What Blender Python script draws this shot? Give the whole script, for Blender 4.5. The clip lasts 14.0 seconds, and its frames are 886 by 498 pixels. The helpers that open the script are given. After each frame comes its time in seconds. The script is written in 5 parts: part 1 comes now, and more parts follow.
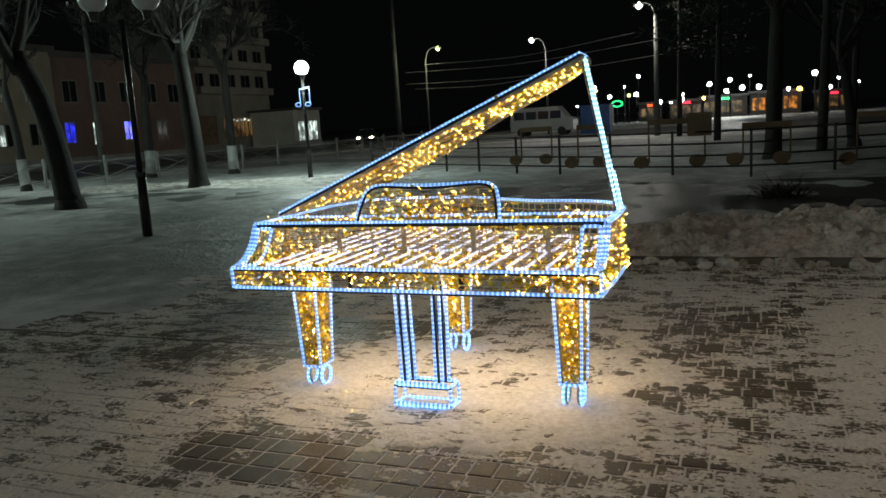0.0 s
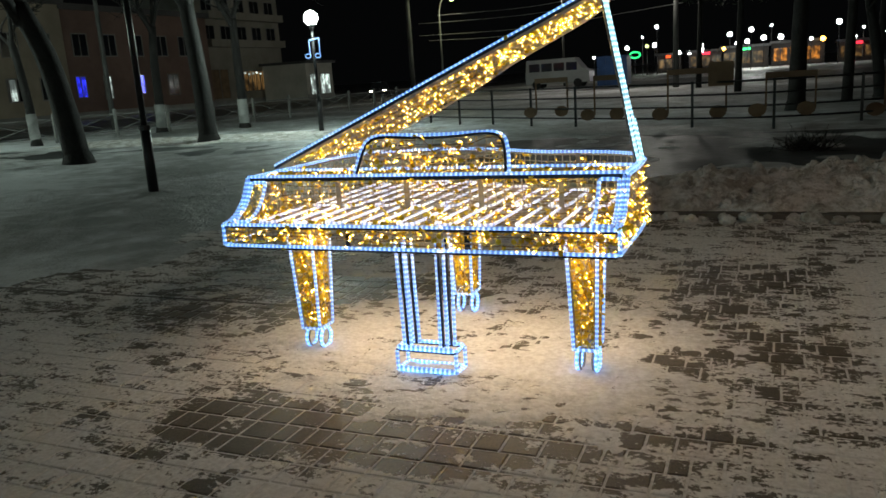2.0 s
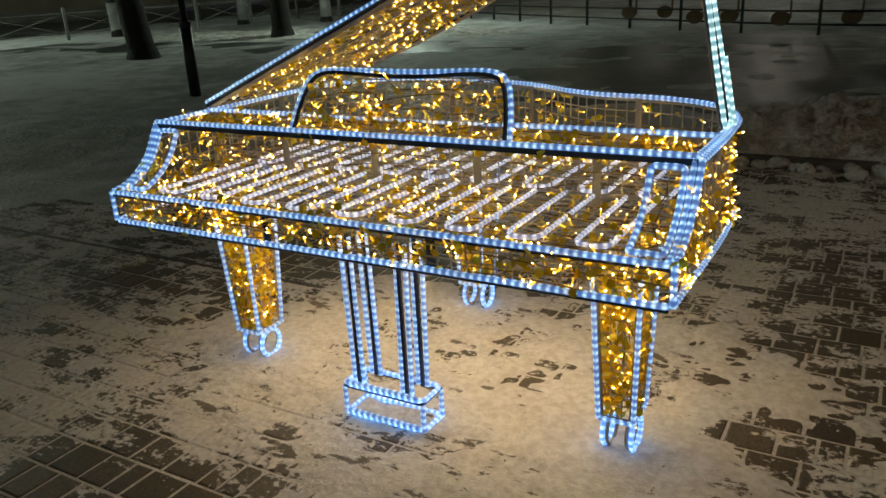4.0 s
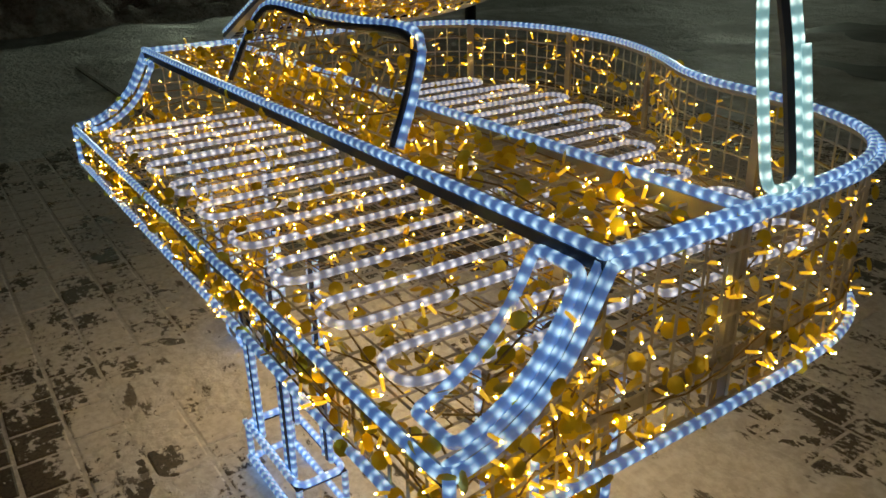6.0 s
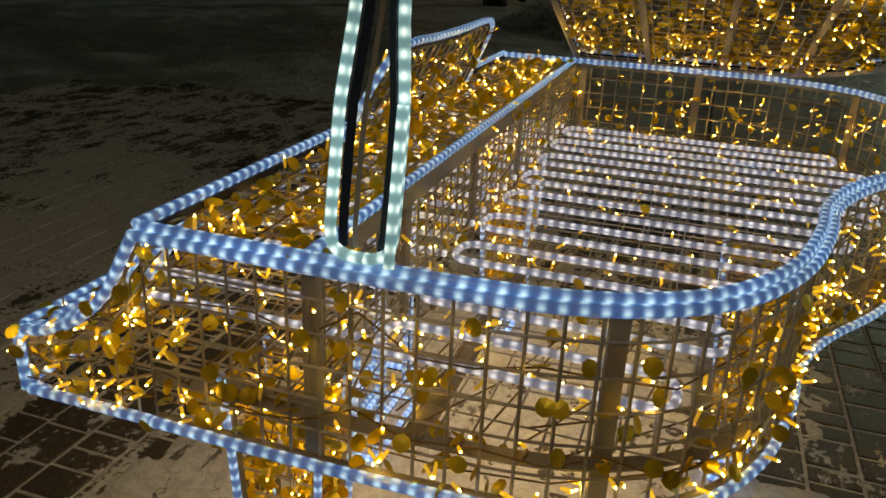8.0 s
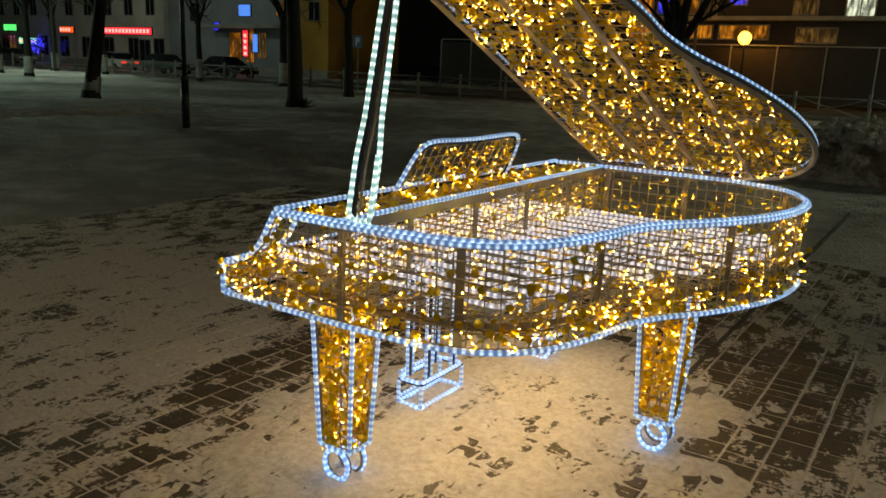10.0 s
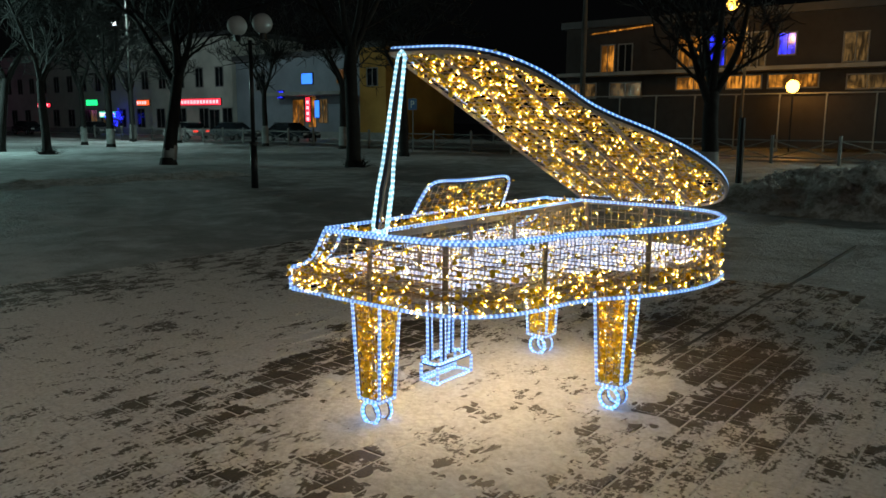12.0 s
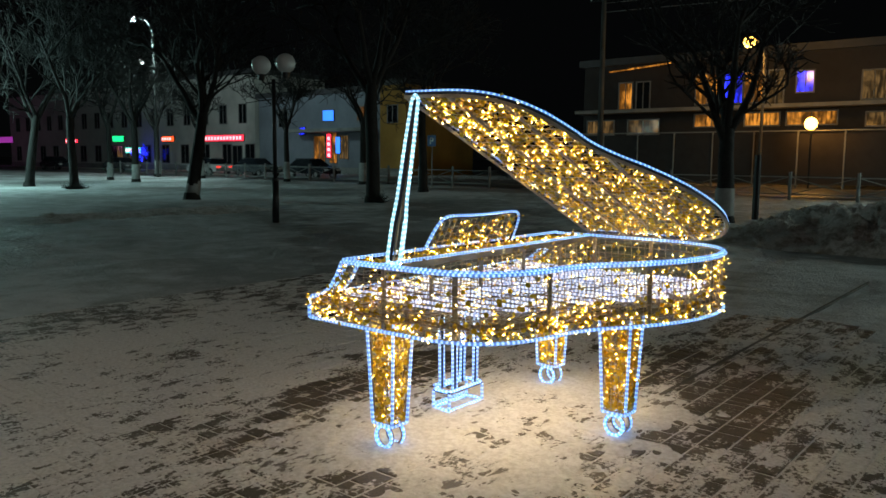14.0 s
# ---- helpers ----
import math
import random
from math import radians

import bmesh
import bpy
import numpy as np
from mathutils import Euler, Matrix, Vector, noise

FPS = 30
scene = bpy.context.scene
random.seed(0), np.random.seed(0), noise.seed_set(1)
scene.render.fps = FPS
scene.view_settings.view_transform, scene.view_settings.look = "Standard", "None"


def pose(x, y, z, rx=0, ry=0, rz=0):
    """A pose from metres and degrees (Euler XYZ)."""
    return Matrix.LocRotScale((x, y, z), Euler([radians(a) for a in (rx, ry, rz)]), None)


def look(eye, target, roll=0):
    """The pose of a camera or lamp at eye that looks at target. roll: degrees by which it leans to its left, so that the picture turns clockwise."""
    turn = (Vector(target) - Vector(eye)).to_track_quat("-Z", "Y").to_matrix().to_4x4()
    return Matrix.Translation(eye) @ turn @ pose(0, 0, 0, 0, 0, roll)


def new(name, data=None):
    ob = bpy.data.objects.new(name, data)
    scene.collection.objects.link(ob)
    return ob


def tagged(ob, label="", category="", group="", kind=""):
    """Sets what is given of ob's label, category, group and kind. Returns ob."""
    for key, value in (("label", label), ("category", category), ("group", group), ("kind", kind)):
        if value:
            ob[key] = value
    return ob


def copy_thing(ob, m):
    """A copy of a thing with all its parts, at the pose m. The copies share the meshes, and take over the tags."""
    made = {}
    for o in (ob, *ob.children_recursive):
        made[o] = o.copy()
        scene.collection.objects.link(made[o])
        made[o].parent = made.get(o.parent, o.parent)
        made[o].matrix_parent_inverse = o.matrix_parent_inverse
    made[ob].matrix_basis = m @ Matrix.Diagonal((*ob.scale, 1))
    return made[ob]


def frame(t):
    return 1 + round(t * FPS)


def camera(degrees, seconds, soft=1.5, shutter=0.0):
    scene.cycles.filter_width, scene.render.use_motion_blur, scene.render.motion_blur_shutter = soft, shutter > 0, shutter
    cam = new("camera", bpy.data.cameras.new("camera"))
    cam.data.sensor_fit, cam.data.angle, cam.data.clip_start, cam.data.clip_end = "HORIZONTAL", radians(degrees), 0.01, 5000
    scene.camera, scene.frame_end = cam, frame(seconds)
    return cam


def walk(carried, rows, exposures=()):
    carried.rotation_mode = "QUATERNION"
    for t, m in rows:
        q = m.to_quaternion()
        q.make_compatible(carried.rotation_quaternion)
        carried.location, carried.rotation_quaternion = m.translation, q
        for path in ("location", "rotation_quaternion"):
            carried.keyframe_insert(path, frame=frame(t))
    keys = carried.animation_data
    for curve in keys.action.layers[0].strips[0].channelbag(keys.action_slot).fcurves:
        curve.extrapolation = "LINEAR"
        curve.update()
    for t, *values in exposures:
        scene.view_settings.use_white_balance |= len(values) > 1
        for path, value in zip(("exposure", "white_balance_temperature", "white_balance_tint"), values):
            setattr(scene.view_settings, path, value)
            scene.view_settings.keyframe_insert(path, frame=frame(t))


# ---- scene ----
cam = camera(59.4, 14.0, 1.6)
PATH = [
    (0, (0.106, 0.102, 1.606), (-0.635, 1.932, 1.287), -3.5),
    (0.5, (0.104, 0.083, 1.607), (-0.637, 1.912, 1.281), -3.6),
    (1, (0.087, 0.086, 1.605), (-0.655, 1.911, 1.26), -3.7),
    (1.5, (0.053, 0.146, 1.588), (-0.699, 1.96, 1.207), -3.8),
    (2, (0.036, 0.408, 1.555), (-0.738, 2.201, 1.124), -3.8),
    (2.2, (0.041, 0.54, 1.557), (-0.748, 2.321, 1.103), -3.8),
    (4.5, (-0.188, 2.333, 1.57), (-1.225, 3.89, 0.862), -3.4),
    (5, (-0.207, 2.679, 1.512), (-1.344, 4.146, 0.768), -3.8),
    (5.5, (-0.045, 3.033, 1.551), (-1.37, 4.307, 0.764), -3.2),
    (6, (0.042, 3.412, 1.47), (-1.477, 4.444, 0.677), -1.1),
    (6.5, (0.156, 3.773, 1.455), (-1.537, 4.471, 0.649), 1.5),
    (7, (0.292, 4.14, 1.501), (-1.501, 4.443, 0.668), 2.9),
    (7.5, (0.233, 4.5, 1.501), (-1.583, 4.361, 0.673), 2.4),
    (8, (0.3, 4.874, 1.49), (-1.463, 4.303, 0.738), 2.7),
    (8.5, (0.488, 5.127, 1.502), (-1.226, 4.336, 0.844), 2.8),
    (9, (0.737, 5.419, 1.525), (-0.948, 4.51, 0.946), 2.6),
    (11.3, (1.874, 6.688, 1.586), (0.311, 5.497, 1.214), 0.9),
    (11.5, (1.952, 6.779, 1.582), (0.393, 5.58, 1.222), 0.5),
    (12, (2.078, 6.936, 1.59), (0.524, 5.718, 1.268), 0.3),
    (12.5, (2.151, 7.083, 1.596), (0.608, 5.843, 1.311), 0.1),
    (13, (2.226, 7.132, 1.61), (0.686, 5.881, 1.352), 0.2),
    (13.5, (2.228, 7.124, 1.599), (0.692, 5.865, 1.359), 0.3),
    (14, (2.222, 7.106, 1.602), (0.69, 5.842, 1.37), 0.4),
]
EXPOSURE = [(0.0, -0.12, 6600, 12), (2.0, -0.12, 6600, 12), (4.3, -0.85, 7500, 9), (5.0, -1.0, 7900, 9), (6.0, -1.2, 8000, 8), (8.0, -1.35, 8400, 9), (9.2, -0.9, 9900, 10), (11.3, -0.45, 6800, 10), (12.5, -0.2, 6400, 10), (14.0, -0.15, 6300, 10)]
walk(cam, [(t, look(eye, target, roll)) for t, eye, target, roll in PATH], EXPOSURE)

# ---- world and large lights ----
world = bpy.data.worlds.new("night_sky")
scene.world = world
world.use_nodes = True
sky = world.node_tree.nodes["Background"]
sky.inputs["Color"].default_value = (0.55, 0.62, 0.66, 1)
sky.inputs["Strength"].default_value = 0.0026


def lamp(name, where, watts, colour, radius=0.2):
    data = bpy.data.lights.new(name, "POINT")
    data.energy, data.color, data.shadow_soft_size = watts, colour, radius
    ob = new(name, data)
    ob.location = where
    return ob


# street lamps that light the square, with their bodies further down
STREET = [  # x, y, height, watts, colour
    (-27.5, 70.0, 8.6, 700, (0.95, 1.0, 0.62)), (-18.4, 70.0, 8.5, 800, (1.0, 0.98, 0.9)), (-6.6, 52.0, 8.2, 1000, (1.0, 0.98, 0.88)),
    (-29.0, -49.0, 11.8, 3600, (0.66, 1.0, 0.95)), (-37.0, -62.0, 10.4, 450, (0.9, 0.97, 1.0)),
    # (4.8, 3.2) and (-31, 13) are unseen, added to light paving and lawn
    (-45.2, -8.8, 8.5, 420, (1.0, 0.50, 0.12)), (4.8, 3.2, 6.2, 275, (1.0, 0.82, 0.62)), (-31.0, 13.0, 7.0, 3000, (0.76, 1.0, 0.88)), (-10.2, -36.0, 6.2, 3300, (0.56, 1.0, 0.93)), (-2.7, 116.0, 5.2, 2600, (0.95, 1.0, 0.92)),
]
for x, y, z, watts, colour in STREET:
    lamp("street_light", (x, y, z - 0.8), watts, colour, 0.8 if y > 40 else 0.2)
lamp("globe_light", (-13.94, 23.17, 3.72), 1000, (0.74, 1.0, 0.90), 0.2)
lamp("plaza_light", (-33.0, -122.0, 3.5), 160, (1.0, 0.22, 0.75), 0.3)
lamp("wall_light", (-44.6, -5.0, 3.66), 90, (1.0, 0.45, 0.08), 0.15)


# added area lamp, standing in for the downward light of the hundreds of fairy lights in the sculpture's floor
glow_data = bpy.data.lights.new("fairy_glow_fill", "AREA")
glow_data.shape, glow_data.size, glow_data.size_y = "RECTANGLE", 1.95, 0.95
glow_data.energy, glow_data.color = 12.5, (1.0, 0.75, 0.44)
glow_lamp = new("fairy_glow_fill", glow_data)
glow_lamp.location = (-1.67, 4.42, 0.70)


# ---- materials ----
class Nodes:
    """A node material under construction."""

    def __init__(self, name):
        self.mat = bpy.data.materials.new(name)
        self.mat.use_nodes = True
        self.tree = self.mat.node_tree
        self.bsdf = self.tree.nodes["Principled BSDF"]

    def add(self, kind, **inputs):
        node = self.tree.nodes.new(kind)
        for key, value in inputs.items():
            self.set(node, key.replace("_", " "), value)
        return node

    def set(self, node, key, value):
        socket = node.inputs[int(key)] if key.isdigit() else node.inputs[key]
        if isinstance(value, bpy.types.NodeSocket):
            self.tree.links.new(value, socket)
        else:
            socket.default_value = value

    def math(self, op, a, b=0.0, c=0.0):
        node = self.tree.nodes.new("ShaderNodeMath")
        node.operation = op
        for i, value in enumerate((a, b, c)):
            self.set(node, str(i), value)
        return node.outputs[0]

    def place(self):
        return self.tree.nodes.new("ShaderNodeNewGeometry").outputs["Position"]

    def noise(self, scale, detail=4.0, rough=0.55, vector=None):
        node = self.add("ShaderNodeTexNoise", Scale=scale, Detail=detail, Roughness=rough)
        self.set(node, "Vector", vector if vector is not None else self.place())
        return node.outputs["Fac"]

    def ramp(self, fac, low, high):
        node = self.tree.nodes.new("ShaderNodeMapRange")
        node.interpolation_type = "SMOOTHSTEP"
        for key, value in (("Value", fac), ("From Min", low), ("From Max", high)):
            self.set(node, key, value)
        return node.outputs["Result"]

    def mix(self, fac, a, b):
        node = self.tree.nodes.new("ShaderNodeMix")
        node.data_type = "RGBA"
        for i, value in ((0, fac), (6, a), (7, b)):
            self.set(node, str(i), value)
        return node.outputs[2]

    def bump(self, height, strength=0.3, distance=0.01):
        node = self.add("ShaderNodeBump", Strength=strength, Distance=distance, Height=height)
        self.set(self.bsdf, "Normal", node.outputs[0])

    def out(self, **inputs):
        for key, value in inputs.items():
            self.set(self.bsdf, key.replace("_", " "), value)
        return self.mat


def rgb(r, g, b):
    return (r, g, b, 1)


def worn(name, colour, dark=0.6, scale=20.0, rough=0.6, metal=0.0, bump=0.2, depth=0.004):
    """Paint, wood, stone or metal with stains at two scales."""
    n = Nodes(name)
    big, fine = n.noise(scale * 0.15), n.noise(scale, 6)
    low = rgb(*(c * dark for c in colour))
    col = n.mix(n.ramp(big, 0.35, 0.7), rgb(*colour), low)
    col = n.mix(n.math("MULTIPLY", n.ramp(fine, 0.5, 0.8), 0.5), col, low)
    n.bump(fine, bump, depth)
    return n.out(Base_Color=col, Roughness=n.math("MULTIPLY_ADD", fine, 0.3, rough - 0.15), Metallic=metal)


def glow(name, colour, strength):
    n = Nodes(name)
    return n.out(Base_Color=rgb(*colour), Emission_Color=rgb(*colour), Emission_Strength=strength, Roughness=0.4)


def lit_room(name, colour, strength):
    """A lit room behind glass: uneven, with folds of curtain and dark shapes."""
    n = Nodes(name)
    stretch = n.add("ShaderNodeVectorMath", **{"1": (1.0, 2.6, 0.5)})
    stretch.operation = "MULTIPLY"
    n.set(stretch, "0", n.place())
    folds, shapes = n.noise(2.2, 2, 0.5, stretch.outputs[0]), n.noise(0.9, 3)
    level = n.math("MULTIPLY", n.ramp(folds, 0.3, 0.7), n.ramp(shapes, 0.36, 0.62))
    level = n.math("MULTIPLY_ADD", level, strength * 1.7, strength * 0.12)
    return n.out(Base_Color=rgb(0.03, 0.03, 0.03), Roughness=0.15, Emission_Color=rgb(*colour), Emission_Strength=level)


def rope_material(name, tube_colour, tube, dot_colour, dot):
    """A clear light rope: a faintly lit sleeve with a bright diode every 27 mm."""
    n = Nodes(name)
    along = n.tree.nodes.new("ShaderNodeAttribute")
    along.attribute_name = "along"
    wave = n.math("PINGPONG", along.outputs["Fac"], 0.0135)
    facet = n.tree.nodes.new("ShaderNodeAttribute")
    facet.attribute_name = "round"
    pulse = n.math("MULTIPLY", n.math("POWER", n.ramp(wave, 0.0125, 0.001), 1.7), facet.outputs["Fac"])
    uneven = n.ramp(n.noise(9.0, 2), 0.3, 0.7)
    level = n.math("MULTIPLY_ADD", pulse, dot, tube)
    level = n.math("MULTIPLY", level, n.math("MULTIPLY_ADD", uneven, 0.45, 0.75))
    col = n.mix(pulse, rgb(*tube_colour), rgb(*dot_colour))
    return n.out(Base_Color=rgb(0.45, 0.5, 0.55), Roughness=0.25, Emission_Color=col, Emission_Strength=level)


def bulb_material():
    """Clear caps of fairy lights: amber sleeve, near-white tip."""
    n = Nodes("warm_bulb")
    along = n.tree.nodes.new("ShaderNodeAttribute")
    along.attribute_name = "along"
    island = n.tree.nodes.new("ShaderNodeNewGeometry").outputs["Random Per Island"]
    tip = n.ramp(along.outputs["Fac"], 0.78, 1.0)
    level = n.math("MULTIPLY_ADD", tip, 480.0, 1.5)
    level = n.math("MULTIPLY", level, n.math("MULTIPLY_ADD", n.math("POWER", island, 1.5), 1.5, 0.25))
    col = n.mix(tip, rgb(1.0, 0.56, 0.03), rgb(1.0, 0.70, 0.22))
    return n.out(Base_Color=rgb(0.8, 0.6, 0.2), Roughness=0.2, Emission_Color=col, Emission_Strength=level)


def sequin_material():
    n = Nodes("gold_sequin")
    island = n.tree.nodes.new("ShaderNodeNewGeometry").outputs["Random Per Island"]
    col = n.mix(island, rgb(0.84, 0.56, 0.03), rgb(0.92, 0.74, 0.08))
    return n.out(Base_Color=col, Roughness=0.38, Metallic=0.45)


def patch(n, at, x, y, rx, ry, inner=0.7, outer=1.25):
    """1 inside an oval of the plan, fading to 0 outside it."""
    dx = n.math("DIVIDE", n.math("ADD", at[0], -x), rx)
    dy = n.math("DIVIDE", n.math("ADD", at[1], -y), ry)
    d = n.math("SQRT", n.math("ADD", n.math("MULTIPLY", dx, dx), n.math("MULTIPLY", dy, dy)))
    return n.ramp(d, outer, inner)


def snow_cover(n, fine=6.0):
    """How much snow lies at a place of the pavement: swept before the sculpture, thick towards the lawn."""
    at = n.add("ShaderNodeSeparateXYZ", Vector=n.place()).outputs
    long = n.add("ShaderNodeVectorMath", **{"1": (0.62, 1.1, 1.0)})
    long.operation = "MULTIPLY"
    n.set(long, "0", n.place())
    big, mid, small = n.noise(0.9, 3), n.noise(fine, 9, 0.74, long.outputs[0]), n.noise(38.0, 4, 0.65)
    total = n.math("MULTIPLY_ADD", mid, 0.62, n.math("MULTIPLY_ADD", big, 0.26, n.math("MULTIPLY", small, 0.24)))
    for x, y, rx, ry, amount in ((-1.75, 3.22, 1.0, 0.34, -0.075), (-0.05, 4.75, 0.55, 0.75, -0.035), (-2.75, 5.45, 1.0, 0.42, -0.06), (-2.4, 6.7, 2.4, 1.1, 0.022), (-0.6, 6.9, 1.6, 1.5, -0.008),
                                 (1.9, 4.5, 1.7, 3.2, 0.05), (-1.0, 1.6, 3.2, 1.3, 0.05), (-3.6, 3.4, 1.0, 1.1, 0.03), (-3.3, 4.55, 0.8, 0.3, -0.03)):
        total = n.math("ADD", total, n.math("MULTIPLY", patch(n, at, x, y, rx, ry), amount))
    return n.math("ADD", total, -0.022), small


def paver_material():
    n = Nodes("dusted_paver")
    total, small = snow_cover(n)
    tone = n.tree.nodes.new("ShaderNodeObjectInfo").outputs["Random"]
    island = n.tree.nodes.new("ShaderNodeNewGeometry").outputs["Random Per Island"]
    stone = n.mix(n.math("MULTIPLY", n.math("ADD", tone, island), 0.5), rgb(0.075, 0.060, 0.042), rgb(0.16, 0.13, 0.095))
    stone = n.mix(n.ramp(n.noise(120.0, 3), 0.4, 0.75), stone, rgb(0.05, 0.042, 0.034))
    total = n.math("ADD", total, n.math("MULTIPLY_ADD", n.math("ADD", tone, island), 0.03, -0.03))
    dust = n.ramp(total, 0.526, 0.553)
    col = n.mix(dust, stone, n.mix(n.ramp(small, 0.3, 0.7), rgb(0.64, 0.61, 0.58), rgb(0.84, 0.82, 0.80)))
    n.bump(n.math("ADD", dust, n.math("MULTIPLY", small, 0.5)), 0.5, 0.006)
    return n.out(Base_Color=col, Roughness=n.math("MULTIPLY_ADD", dust, 0.35, 0.5))


def joint_material():
    n = Nodes("snow_in_joints")
    small = n.noise(34.0, 3, 0.6)
    col = n.mix(n.ramp(small, 0.3, 0.7), rgb(0.60, 0.58, 0.56), rgb(0.80, 0.79, 0.78))
    n.bump(n.math("MULTIPLY_ADD", n.noise(11.0, 5, 0.7), 1.2, small), 0.7, 0.010)
    return n.out(Base_Color=col, Roughness=0.85)


def blown_material():
    """Thin trodden snow with bare dark specks and scrapes."""
    n = Nodes("thin_trodden_snow")
    long = n.add("ShaderNodeVectorMath", **{"1": (0.55, 1.2, 1.0)})
    long.operation = "MULTIPLY"
    n.set(long, "0", n.place())
    small = n.noise(34.0, 3, 0.6)
    spots = n.math("MULTIPLY_ADD", n.noise(1.7, 2), 0.35, n.math("MULTIPLY", n.noise(12.0, 7, 0.7, long.outputs[0]), 0.65))
    bare = n.ramp(spots, 0.575, 0.60)
    col = n.mix(n.ramp(small, 0.3, 0.7), rgb(0.62, 0.60, 0.58), rgb(0.82, 0.81, 0.80))
    col = n.mix(n.math("MULTIPLY", bare, 0.85), col, rgb(0.12, 0.10, 0.075))
    n.bump(n.math("SUBTRACT", n.math("MULTIPLY_ADD", n.noise(11.0, 5, 0.7), 1.2, small), bare), 0.7, 0.010)
    return n.out(Base_Color=col, Roughness=0.85)


def ground_material():
    """Packed snow with trodden dirty patches and glazed places."""
    n = Nodes("packed_snow")
    big, mid, small = n.noise(0.16, 4), n.noise(1.6, 6, 0.65), n.noise(22.0, 5)
    trod = n.ramp(n.math("MULTIPLY_ADD", big, 0.6, n.math("MULTIPLY", mid, 0.4)), 0.42, 0.60)
    col = n.mix(trod, rgb(0.30, 0.30, 0.29), rgb(0.74, 0.75, 0.76))
    col = n.mix(n.math("MULTIPLY", n.ramp(small, 0.55, 0.8), 0.45), col, rgb(0.22, 0.20, 0.17))
    n.bump(n.math("MULTIPLY_ADD", small, 0.4, n.math("ADD", mid, n.noise(5.5, 5, 0.6))), 1.0, 0.07)
    return n.out(Base_Color=col, Roughness=n.math("MULTIPLY_ADD", trod, 0.3, 0.5))


def heap_material():
    n = Nodes("shovelled_snow")
    mid, small = n.noise(3.0, 6, 0.65), n.noise(30.0, 4)
    col = n.mix(n.ramp(n.math("MULTIPLY_ADD", mid, 0.6, n.math("MULTIPLY", n.noise(11.0, 5, 0.7), 0.4)), 0.40, 0.58), rgb(0.42, 0.38, 0.33), rgb(0.86, 0.84, 0.82))
    n.bump(n.math("MULTIPLY_ADD", small, 0.5, n.math("ADD", mid, n.noise(9.0, 5, 0.7))), 1.0, 0.10)
    return n.out(Base_Color=col, Roughness=0.85)


